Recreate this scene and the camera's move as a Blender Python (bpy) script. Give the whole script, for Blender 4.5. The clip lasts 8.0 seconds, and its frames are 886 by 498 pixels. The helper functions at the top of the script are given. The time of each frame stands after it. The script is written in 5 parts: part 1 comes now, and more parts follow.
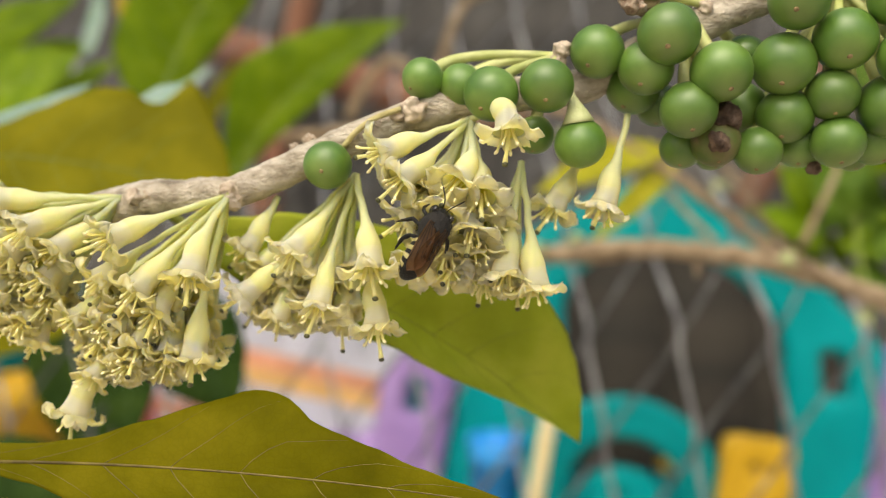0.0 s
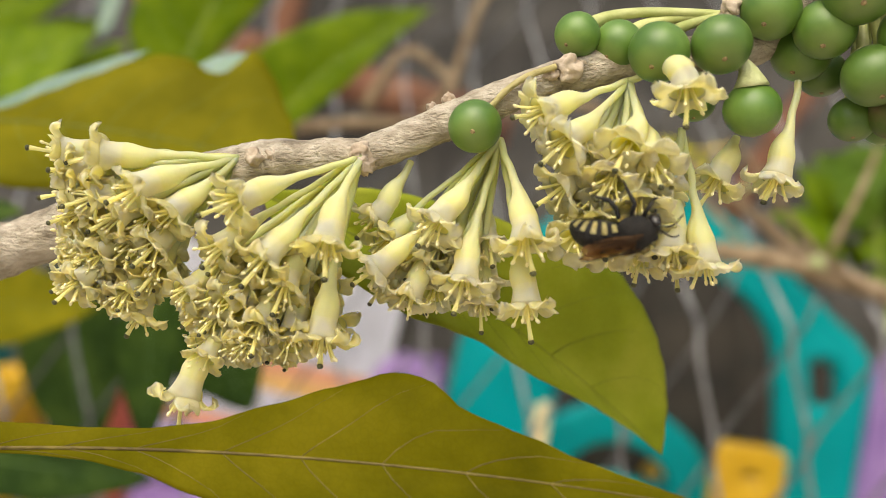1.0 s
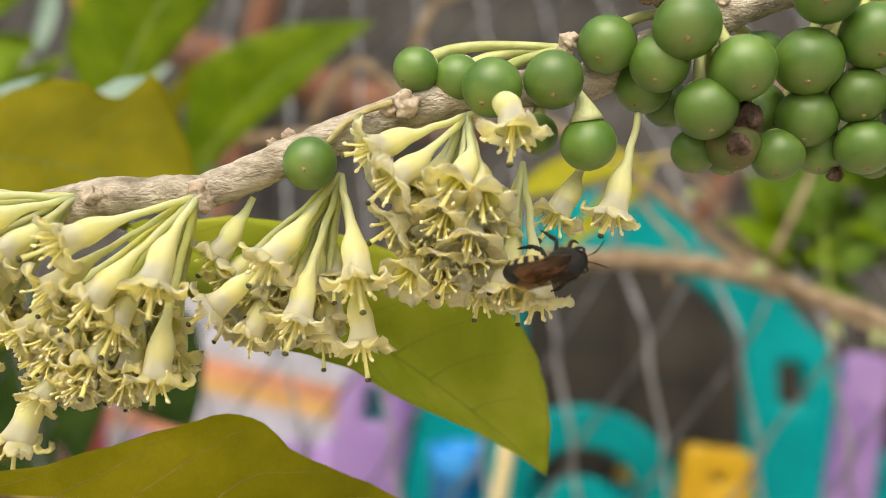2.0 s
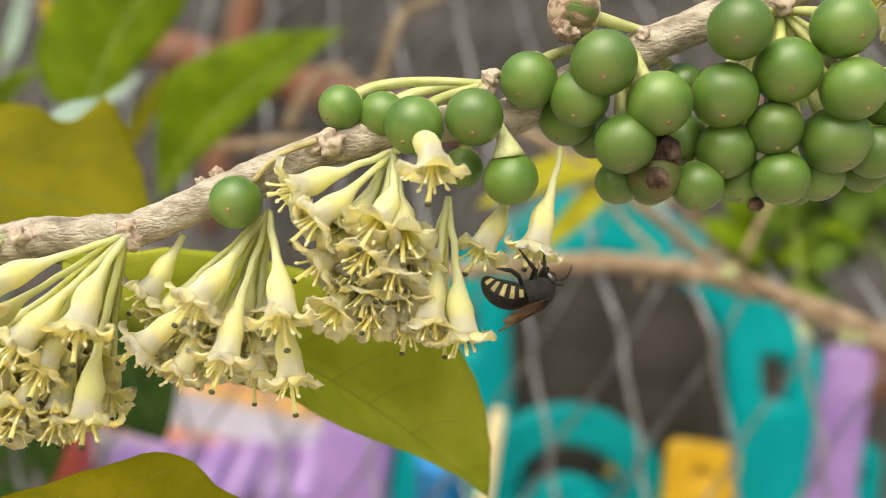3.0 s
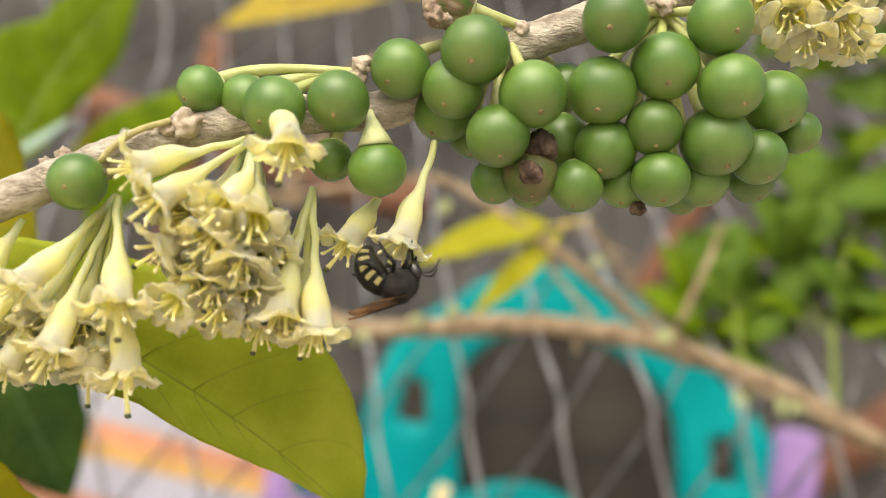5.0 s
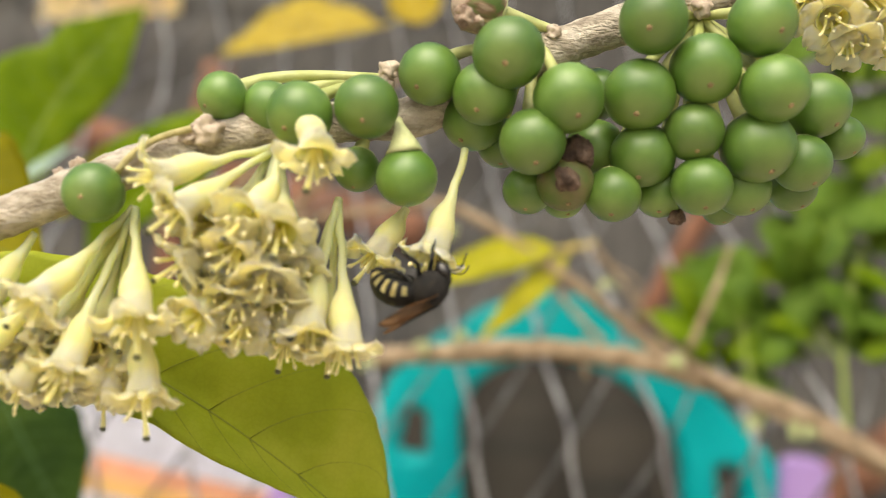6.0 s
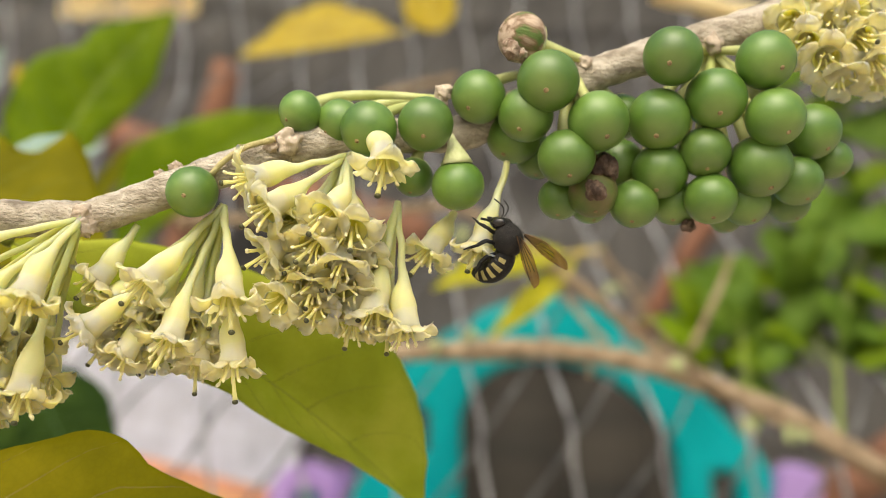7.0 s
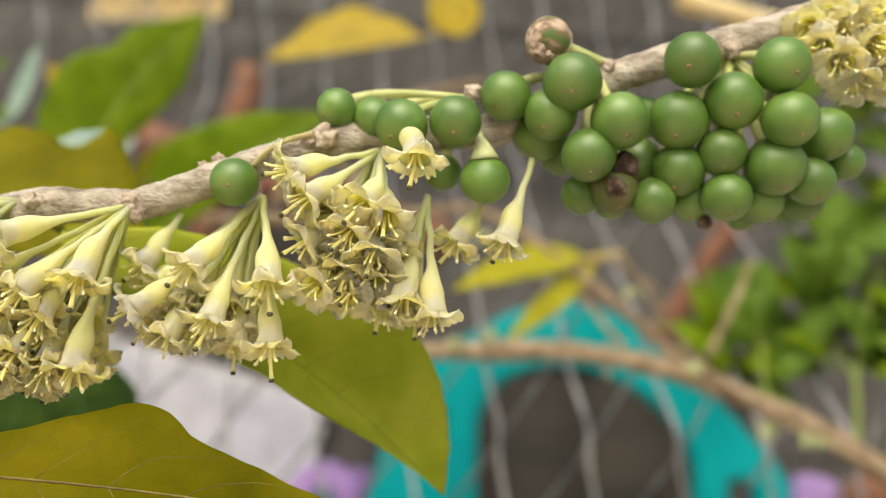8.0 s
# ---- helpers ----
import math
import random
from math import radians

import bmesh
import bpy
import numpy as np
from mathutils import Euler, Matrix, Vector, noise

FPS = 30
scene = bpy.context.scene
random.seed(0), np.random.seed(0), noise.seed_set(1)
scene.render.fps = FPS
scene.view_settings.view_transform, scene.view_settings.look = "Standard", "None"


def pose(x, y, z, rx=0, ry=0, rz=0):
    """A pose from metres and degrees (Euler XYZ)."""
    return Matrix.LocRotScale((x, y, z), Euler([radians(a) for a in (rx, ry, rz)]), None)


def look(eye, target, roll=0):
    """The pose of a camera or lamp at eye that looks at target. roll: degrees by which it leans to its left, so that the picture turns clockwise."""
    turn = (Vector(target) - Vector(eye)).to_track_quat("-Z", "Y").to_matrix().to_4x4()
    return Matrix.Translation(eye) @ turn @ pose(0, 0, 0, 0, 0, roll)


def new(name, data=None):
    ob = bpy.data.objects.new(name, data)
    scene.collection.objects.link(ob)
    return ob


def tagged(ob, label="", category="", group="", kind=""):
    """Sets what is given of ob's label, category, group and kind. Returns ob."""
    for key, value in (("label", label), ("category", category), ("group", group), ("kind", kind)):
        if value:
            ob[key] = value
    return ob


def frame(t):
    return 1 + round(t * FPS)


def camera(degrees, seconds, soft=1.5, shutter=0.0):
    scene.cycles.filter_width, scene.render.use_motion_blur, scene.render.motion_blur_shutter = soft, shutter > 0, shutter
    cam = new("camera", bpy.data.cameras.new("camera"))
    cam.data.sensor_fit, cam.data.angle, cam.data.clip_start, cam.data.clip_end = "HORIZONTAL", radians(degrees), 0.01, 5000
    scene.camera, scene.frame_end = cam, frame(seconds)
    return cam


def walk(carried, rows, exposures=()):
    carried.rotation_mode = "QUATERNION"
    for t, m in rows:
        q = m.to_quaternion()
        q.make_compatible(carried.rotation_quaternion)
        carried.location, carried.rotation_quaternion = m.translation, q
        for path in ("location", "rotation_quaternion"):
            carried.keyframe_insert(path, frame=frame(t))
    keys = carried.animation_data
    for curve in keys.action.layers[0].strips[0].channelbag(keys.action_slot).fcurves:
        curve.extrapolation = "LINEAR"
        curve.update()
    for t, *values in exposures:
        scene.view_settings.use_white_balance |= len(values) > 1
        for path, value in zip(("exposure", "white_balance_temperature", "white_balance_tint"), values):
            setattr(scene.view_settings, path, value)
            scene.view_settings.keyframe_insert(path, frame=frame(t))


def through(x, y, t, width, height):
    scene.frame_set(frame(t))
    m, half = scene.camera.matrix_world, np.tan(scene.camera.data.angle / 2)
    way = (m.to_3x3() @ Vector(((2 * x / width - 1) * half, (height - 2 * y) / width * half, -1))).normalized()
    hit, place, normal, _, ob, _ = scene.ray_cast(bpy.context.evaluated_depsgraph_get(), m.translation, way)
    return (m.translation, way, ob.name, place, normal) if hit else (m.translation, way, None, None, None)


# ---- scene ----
# A flowering shrub branch with green berries and a foraging bee, close before a fence and stacked plastic chairs.
# Places are given in centimetres from the first eye point, which is 80 cm above the ground.
cam = camera(55.00, 8.0, soft=0.5, shutter=0.12)
cam.data.dof.use_dof = True
cam.data.dof.focus_distance = 0.117
cam.data.dof.aperture_fstop = 11.5
walk(cam, [
    (0, look((-0.00844, -0.01088, 0.79348), (-0.08656, 0.98601, 0.78255), 0.288)),
    (0.5, look((-0.02386, -0.00682, 0.79026), (-0.09480, 0.99065, 0.78460), 1.173)),
    (1, look((-0.03384, -0.00062, 0.78855), (-0.08261, 0.99817, 0.78220), 1.594)),
    (1.5, look((-0.02237, 0.00045, 0.79093), (-0.05719, 0.99985, 0.79097), 1.064)),
    (1.7, look((-0.01708, 0.00075, 0.79230), (-0.04832, 1.00027, 0.79230), 1.116)),
    (2.8, look((-0.01078, -0.00041, 0.79692), (-0.03344, 0.99931, 0.79014), -0.048)),
    (3, look((-0.00534, -0.00087, 0.79892), (-0.02302, 0.99896, 0.79261), 0.052)),
    (3.5, look((0.00000, 0.00000, 0.80000), (-0.00037, 1.00000, 0.80038), -0.000)),
    (4, look((0.00602, 0.00267, 0.79488), (0.02709, 1.00147, 0.83906), 0.844)),
    (4.5, look((0.00688, 0.00432, 0.78653), (0.03318, 1.00148, 0.85712), 1.699)),
    (4.7, look((0.00721, 0.00471, 0.78707), (0.03334, 1.00124, 0.86613), 1.667)),
    (5.8, look((0.00917, 0.01455, 0.78893), (0.03609, 1.00800, 0.90006), 1.709)),
    (6, look((0.00356, 0.01254, 0.78616), (0.03262, 1.00467, 0.90794), 1.189)),
    (6.5, look((-0.00353, -0.00212, 0.78424), (0.01394, 0.98948, 0.91241), 2.204)),
    (7, look((-0.00331, -0.00462, 0.78305), (0.02497, 0.98707, 0.90855), 2.586)),
    (7.5, look((-0.00228, -0.00465, 0.78288), (0.02539, 0.98679, 0.91051), 2.633)),
    (8, look((-0.00453, -0.01074, 0.78005), (0.00111, 0.98071, 0.91040), 3.741)),
], [(0.0, 0.23, 6800, 3), (1.5, 0.18, 6800, 3), (3.0, 0.39, 6800, 3), (4.0, 0.49, 6800, 3), (5.0, 0.49, 6800, 3), (5.8, 0.52, 6800, 3), (6.5, 0.33, 6800, 3), (7.3, 0.38, 6800, 3), (8.0, 0.30, 6800, 3)])

# ---- light ----
world = bpy.data.worlds.new("overcast_sky")
scene.world = world
world.use_nodes = True
wn = world.node_tree.nodes
sky = wn.new("ShaderNodeTexSky")
sky.sky_type, sky.sun_disc = "NISHITA", False
sky.sun_elevation, sky.sun_rotation = radians(55), radians(195)
sky.air_density, sky.dust_density, sky.ozone_density = 1.0, 8.0, 1.0
world.node_tree.links.new(sky.outputs[0], wn["Background"].inputs[0])
wn["Background"].inputs[1].default_value = 0.15
sun_data = bpy.data.lights.new("sun", "SUN")
sun_data.energy, sun_data.angle, sun_data.color = 1.15, radians(60), (1.0, 0.98, 0.89)
sun = new("sun", sun_data)
sun.matrix_world = look((-0.5, -2.2, 3.4), (0, 0, 0.8))

rng = random.Random(7)


# ---- helpers of this scene ----
def cm(p):
    return Vector((p[0], p[1], p[2] + 80.0)) * 0.01


def finish(bm, name, material, smooth=True):
    me = bpy.data.meshes.new(name)
    bmesh.ops.recalc_face_normals(bm, faces=bm.faces)
    bm.to_mesh(me)
    bm.free()
    me.materials.append(material)
    for poly in me.polygons:
        poly.use_smooth = smooth
    return me


def part(name, bm, material, parent, label="", smooth=True):
    """One mesh object under a thing or a part. The mesh lies in the parent's space."""
    ob = new(name, finish(bm, name, material, smooth) if isinstance(bm, bmesh.types.BMesh) else bm)
    ob.parent = parent
    if label:
        ob["label"] = label
    return ob


def thing(name, place, label, category, group="", kind=""):
    ob = new(name)
    ob.empty_display_size = 0.01
    ob.location = place
    return tagged(ob, label, category, group, kind)


def bezier(a, b, c, d, n):
    a, b, c, d = (Vector(p) for p in (a, b, c, d))
    out = []
    for i in range(n + 1):
        t = i / n
        s = 1 - t
        out.append(a * s ** 3 + b * 3 * s * s * t + c * 3 * s * t * t + d * t ** 3)
    return out


def spline(points, n):
    """A smooth line through the points, n steps from each to the next."""
    p = [Vector(q) for q in points]
    p = [2 * p[0] - p[1]] + p + [2 * p[-1] - p[-2]]
    out = []
    for i in range(1, len(p) - 2):
        for k in range(n):
            t = k / n
            out.append(0.5 * (2 * p[i] + (p[i + 1] - p[i - 1]) * t
                              + (2 * p[i - 1] - 5 * p[i] + 4 * p[i + 1] - p[i + 2]) * t * t
                              + (3 * p[i] - p[i - 1] - 3 * p[i + 1] + p[i + 2]) * t ** 3))
    return out + [p[-2]]


def sweep(bm, line, radius, sides=8, values=None, rough=0.0, freq=1.0, flat=1.0):
    """A closed tube along the line. radius: one number a point. values: what the uv's x takes at each point."""
    uv = bm.loops.layers.uv.verify() if values else None
    line = [Vector(p) for p in line]
    tang = [(line[min(i + 1, len(line) - 1)] - line[max(i - 1, 0)]).normalized() for i in range(len(line))]
    side = tang[0].orthogonal().normalized()
    rings = []
    for i, (p, t) in enumerate(zip(line, tang)):
        side = (side - t * side.dot(t)).normalized()
        up = t.cross(side)
        ring = []
        for k in range(sides):
            a = 2 * math.pi * k / sides
            way = side * math.cos(a) + up * math.sin(a) * flat
            r = radius[i]
            if rough:
                r *= 1 + rough * noise.noise(p * freq + way * 1.7)
            ring.append(bm.verts.new(p + way * r))
        rings.append(ring)
    for i in range(len(rings) - 1):
        for k in range(sides):
            f = bm.faces.new((rings[i][k], rings[i][(k + 1) % sides], rings[i + 1][(k + 1) % sides], rings[i + 1][k]))
            if values:
                for loop in f.loops:
                    loop[uv].uv = (values[i] if loop.vert in rings[i] else values[i + 1], k / sides)
    for ring, v in ((rings[0], 0), (rings[-1], -1)):
        f = bm.faces.new(ring)
        if values:
            for loop in f.loops:
                loop[uv].uv = (values[v], 0)
    return rings


def ellipsoid(bm, centre, size, turn=None, seg=14, rings=9):
    m = Matrix.Translation(centre) @ (turn or Matrix.Identity(4)) @ Matrix.Diagonal((*size, 1))
    return bmesh.ops.create_uvsphere(bm, u_segments=seg, v_segments=rings, radius=1, matrix=m)["verts"]


def frame_to(axis, spin=0.0):
    q = Vector(axis).normalized().to_track_quat("Z", "Y")
    return q.to_matrix().to_4x4() @ Matrix.Rotation(spin, 4, "Z")


# ---- materials ----
def surface(name, colours, scale, rough=0.5, bump=0.0, bump_scale=None, through=0.0, metal=0.0, detail=6.0, coat=0.0,
            spec=0.5, lean=(1, 1, 1), rough_var=0.12, uv_stops=None, spread=(0.35, 0.65), depth=0.001, tip=None, value=(0.88, 1.12), net=0.0, inner=0.0, clear=0.0):
    """colours: two or three, mixed by noise in the object's own space. uv_stops: tints by the uv's x instead of the noise."""
    m = bpy.data.materials.new(name)
    m.use_nodes = True
    n, link = m.node_tree.nodes, m.node_tree.links.new
    bsdf = n["Principled BSDF"]
    where = n.new("ShaderNodeTexCoord")
    shift = n.new("ShaderNodeMapping")
    shift.inputs["Scale"].default_value = lean
    link(where.outputs["Object"], shift.inputs[0])
    each = n.new("ShaderNodeObjectInfo")
    move = n.new("ShaderNodeMath")
    move.operation = "MULTIPLY"
    move.inputs[1].default_value = 5.0
    link(each.outputs["Random"], move.inputs[0])
    link(move.outputs[0], shift.inputs["Location"])
    big = n.new("ShaderNodeTexNoise")
    big.inputs["Scale"].default_value, big.inputs["Detail"].default_value = scale, detail
    link(shift.outputs[0], big.inputs[0])
    fine = n.new("ShaderNodeTexNoise")
    fine.inputs["Scale"].default_value, fine.inputs["Detail"].default_value = bump_scale or scale * 7, 4.0
    link(shift.outputs[0], fine.inputs[0])
    ramp = n.new("ShaderNodeValToRGB")
    stops = [spread[0] + (spread[1] - spread[0]) * i / (len(colours) - 1) for i in range(len(colours))]
    while len(ramp.color_ramp.elements) < len(colours):
        ramp.color_ramp.elements.new(0.5)
    for el, c, s in zip(ramp.color_ramp.elements, colours, stops):
        el.position, el.color = s, (*c, 1)
    link(big.outputs[0], ramp.inputs[0])
    colour = ramp.outputs[0]
    if uv_stops:
        uvn = n.new("ShaderNodeUVMap")
        sep = n.new("ShaderNodeSeparateXYZ")
        link(uvn.outputs[0], sep.inputs[0])
        tint = n.new("ShaderNodeValToRGB")
        while len(tint.color_ramp.elements) < len(uv_stops):
            tint.color_ramp.elements.new(0.5)
        for el, (s, c) in zip(tint.color_ramp.elements, uv_stops):
            el.position, el.color = s, (*c, 1)
        link(sep.outputs[0], tint.inputs[0])
        mul = n.new("ShaderNodeMix")
        mul.data_type, mul.blend_type = "RGBA", "MULTIPLY"
        mul.inputs[0].default_value = 1.0
        link(tint.outputs[0], mul.inputs[6])
        link(colour, mul.inputs[7])
        colour = mul.outputs[2]
    if tip:
        # a paler lower end: colour, and the heights between which it sets in
        sep = n.new("ShaderNodeSeparateXYZ")
        link(where.outputs["Object"], sep.inputs[0])
        rise = n.new("ShaderNodeMapRange")
        rise.inputs["From Min"].default_value, rise.inputs["From Max"].default_value = tip[1], tip[2]
        rise.inputs["To Min"].default_value, rise.inputs["To Max"].default_value = 0.0, 0.55
        link(sep.outputs[2], rise.inputs[0])
        mixt = n.new("ShaderNodeMix")
        mixt.data_type = "RGBA"
        mixt.inputs[7].default_value = (*tip[0], 1)
        link(rise.outputs[0], mixt.inputs[0])
        link(colour, mixt.inputs[6])
        colour = mixt.outputs[2]
    if net:
        # fine net of darker veins
        cell = n.new("ShaderNodeTexVoronoi")
        cell.feature = "DISTANCE_TO_EDGE"
        cell.inputs["Scale"].default_value = net
        link(shift.outputs[0], cell.inputs["Vector"])
        dark = n.new("ShaderNodeMapRange")
        dark.inputs["From Max"].default_value = 0.12
        dark.inputs["To Min"].default_value, dark.inputs["To Max"].default_value = 0.955, 1.01
        link(cell.outputs["Distance"], dark.inputs[0])
        netm = n.new("ShaderNodeMix")
        netm.data_type, netm.blend_type = "RGBA", "MULTIPLY"
        netm.inputs[0].default_value = 1.0
        link(colour, netm.inputs[6])
        link(dark.outputs[0], netm.inputs[7])
        colour = netm.outputs[2]
    vary = n.new("ShaderNodeHueSaturation")
    vr = n.new("ShaderNodeMapRange")
    vr.inputs["To Min"].default_value, vr.inputs["To Max"].default_value = value
    link(each.outputs["Random"], vr.inputs[0])
    link(vr.outputs[0], vary.inputs["Value"])
    link(colour, vary.inputs["Color"])
    colour = vary.outputs[0]
    link(colour, bsdf.inputs["Base Color"])
    rr = n.new("ShaderNodeMapRange")
    rr.inputs["To Min"].default_value, rr.inputs["To Max"].default_value = max(0.02, rough - rough_var), min(1, rough + rough_var)
    link(fine.outputs[0], rr.inputs[0])
    link(rr.outputs[0], bsdf.inputs["Roughness"])
    bsdf.inputs["Metallic"].default_value = metal
    bsdf.inputs["Specular IOR Level"].default_value = spec
    bsdf.inputs["Coat Weight"].default_value = coat
    bsdf.inputs["Coat Roughness"].default_value = 0.30
    if inner:
        # light that spreads below the skin
        bsdf.inputs["Subsurface Weight"].default_value = inner
        bsdf.inputs["Subsurface Radius"].default_value = (1.0, 0.85, 0.45)
        bsdf.inputs["Subsurface Scale"].default_value = 0.0035
    if bump:
        b = n.new("ShaderNodeBump")
        b.inputs["Strength"].default_value, b.inputs["Distance"].default_value = bump, depth
        link(fine.outputs[0], b.inputs["Height"])
        link(b.outputs[0], bsdf.inputs["Normal"])
    if through:
        tr = n.new("ShaderNodeBsdfTranslucent")
        link(colour, tr.inputs[0])
        mix = n.new("ShaderNodeMixShader")
        mix.inputs[0].default_value = through
        link(bsdf.outputs[0], mix.inputs[1])
        link(tr.outputs[0], mix.inputs[2])
        link(mix.outputs[0], n["Material Output"].inputs[0])
        if clear:
            glass = n.new("ShaderNodeBsdfTransparent")
            glass.inputs[0].default_value = (0.86, 0.72, 0.56, 1)
            thin = n.new("ShaderNodeMixShader")
            thin.inputs[0].default_value = clear
            link(mix.outputs[0], thin.inputs[1])
            link(glass.outputs[0], thin.inputs[2])
            link(thin.outputs[0], n["Material Output"].inputs[0])
    return m


BARK = surface("grey_brown_bark", [(0.19, 0.155, 0.115), (0.37, 0.315, 0.245), (0.52, 0.46, 0.38)], 520, 0.9, 1.0, 2200, lean=(0.55, 1, 1.1), depth=0.0008, spread=(0.32, 0.62))
CORK = surface("corky_scar", [(0.34, 0.26, 0.19), (0.54, 0.45, 0.36)], 500, 0.9, 0.5, 1800, depth=0.0004)
BERRY = surface("green_berry_skin", [(0.077, 0.163, 0.019), (0.108, 0.207, 0.028), (0.152, 0.262, 0.046)], 150, 0.46, 0.08, 2500, coat=0.42, rough_var=0.06, depth=0.0002, through=0.05, tip=((0.24, 0.30, 0.08), -0.0030, -0.0046), value=(0.80, 1.10))
SCAR = surface("pale_scar", [(0.14, 0.085, 0.04), (0.40, 0.29, 0.14)], 2600, 0.8)
CALYX = surface("pale_calyx", [(0.50, 0.54, 0.24), (0.66, 0.67, 0.40)], 300, 0.55, 0.3, 1500, through=0.15)
DRY_STALK = surface("dry_stalk", [(0.36, 0.30, 0.12), (0.50, 0.43, 0.20)], 400, 0.7, 0.4, 1500)
STALK = surface("berry_stalk", [(0.42, 0.46, 0.14), (0.58, 0.60, 0.26)], 200, 0.5, 0.2, 1200, through=0.1)
HUSK = surface("dry_husk", [(0.14, 0.075, 0.045), (0.36, 0.25, 0.18), (0.5, 0.4, 0.3)], 500, 0.9, 0.8, 1600)
FLOWER = surface("cream_corolla", [(0.93, 0.88, 0.75), (0.96, 0.92, 0.82)], 250, 0.6, 0.25, 1400, through=0.28, depth=0.0003, inner=0.9, value=(0.88, 1.0), spec=0.2,
                 uv_stops=[(0.0, (0.985, 0.955, 0.52)), (0.05, (0.99, 0.955, 0.66)), (0.118, (0.99, 0.955, 0.62)), (0.126, (0.96, 0.938, 0.52)), (0.19, (0.92, 0.93, 0.54)),
                           (0.30, (0.84, 0.875, 0.56)), (0.80, (0.72, 0.79, 0.38)), (0.94, (0.92, 0.92, 0.26))])
PETAL = surface("cream_petal", [(0.988, 0.893, 0.36), (0.988, 0.917, 0.48), (0.990, 0.935, 0.62)], 180, 0.6, 0.2, 1200, through=0.38, depth=0.0003, inner=1.0, value=(0.95, 1.0), spec=0.2)
# yellower petal copy: warm light bouncing between crowded blooms is in the colour
YELLOWER_PETAL = surface("cream_yellow_petal", [(0.985, 0.872, 0.26), (0.987, 0.898, 0.35), (0.988, 0.92, 0.47)], 180, 0.6, 0.2, 1200, through=0.38, depth=0.0003, inner=1.0, value=(0.95, 1.0), spec=0.2)
STAMEN = surface("pale_filament", [(0.975, 0.93, 0.46), (0.98, 0.95, 0.60)], 300, 0.6, through=0.6, spec=0.25)
ANTHER = surface("ochre_anther", [(0.88, 0.78, 0.40), (0.96, 0.89, 0.58)], 900, 0.8, 0.4, 2500)
STIGMA = surface("dark_olive_stigma", [(0.025, 0.028, 0.010), (0.09, 0.085, 0.03)], 900, 0.45)


def leaf_skin(name, dark, mid, light, rough=0.5, through=0.32, spec=0.3):
    return surface(name, [dark, mid, light], 60, rough, 0.45, 420, through=through, depth=0.0006, rough_var=0.1, spec=spec, net=950)


OLIVE_LEAF = leaf_skin("olive_leaf", (0.090, 0.082, 0.002), (0.128, 0.115, 0.003), (0.18, 0.155, 0.006), rough=0.6, spec=0.03)
LIGHT_OLIVE = leaf_skin("light_olive_leaf", (0.235, 0.28, 0.012), (0.30, 0.345, 0.019), (0.38, 0.405, 0.036), through=0.25, rough=0.6, spec=0.2)
GOLD_LEAF = leaf_skin("golden_olive_leaf", (0.182, 0.170, 0.004), (0.236, 0.216, 0.006), (0.288, 0.258, 0.009), through=0.42, rough=0.55, spec=0.06)
SOFT_VEIN = surface("soft_olive_vein", [(0.16, 0.185, 0.010), (0.23, 0.25, 0.02)], 300, 0.55, through=0.3)
BROWN_VEIN = surface("brown_olive_vein", [(0.075, 0.050, 0.008), (0.20, 0.15, 0.03)], 260, 0.55, through=0.1)
GREEN_LEAF = leaf_skin("fresh_leaf", (0.135, 0.225, 0.004), (0.18, 0.285, 0.006), (0.235, 0.34, 0.010), through=0.5, spec=0.12)
BUSH_LEAF = leaf_skin("bush_leaf", (0.085, 0.160, 0.015), (0.12, 0.212, 0.022), (0.16, 0.262, 0.030), through=0.45, spec=0.12)
GREEN_VEIN = surface("pale_green_vein", [(0.26, 0.36, 0.06), (0.34, 0.42, 0.10)], 300, 0.5, through=0.1)
YELLOW_LEAF = leaf_skin("yellow_leaf", (0.40, 0.29, 0.010), (0.50, 0.37, 0.013), (0.56, 0.42, 0.02))
LIME_LEAF = leaf_skin("yellowing_leaf", (0.26, 0.26, 0.004), (0.335, 0.325, 0.007), (0.40, 0.38, 0.012), spec=0.12)
YELLOW_VEIN = surface("yellow_vein", [(0.58, 0.44, 0.08), (0.66, 0.52, 0.14)], 300, 0.5, through=0.1)
# leaf and vein greens darkened for the shade below and behind the flowers
SHADED_LEAF = leaf_skin("shaded_leaf", (0.020, 0.045, 0.007), (0.032, 0.065, 0.010), (0.055, 0.095, 0.016), through=0.15, rough=0.75, spec=0.1)
SHADED_VEIN = surface("shaded_green_vein", [(0.05, 0.11, 0.03), (0.08, 0.15, 0.04)], 300, 0.5)
# the sky's reflection is put into this pale bluish base colour
SKY_SHEEN_LEAF = leaf_skin("sky_sheen_leaf", (0.20, 0.30, 0.24), (0.27, 0.37, 0.31), (0.34, 0.43, 0.38), rough=0.22, through=0.1)

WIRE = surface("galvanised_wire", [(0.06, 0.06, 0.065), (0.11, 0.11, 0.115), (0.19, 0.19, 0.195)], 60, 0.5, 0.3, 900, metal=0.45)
# paler copy of the same wire: the uprights' stronger light is in its colour
WIRE_LIT = surface("lit_galvanised_wire", [(0.16, 0.16, 0.175), (0.26, 0.26, 0.275), (0.40, 0.40, 0.42)], 60, 0.5, 0.3, 900, metal=0.25)
TEAL = surface("teal_plastic", [(0.0, 0.205, 0.222), (0.0, 0.24, 0.257), (0.002, 0.27, 0.288)], 9, 0.5, 0.05, 300, spec=0.12)
PURPLE = surface("lilac_plastic", [(0.23, 0.135, 0.37), (0.28, 0.172, 0.43), (0.34, 0.222, 0.49)], 9, 0.42, 0.05, 300)
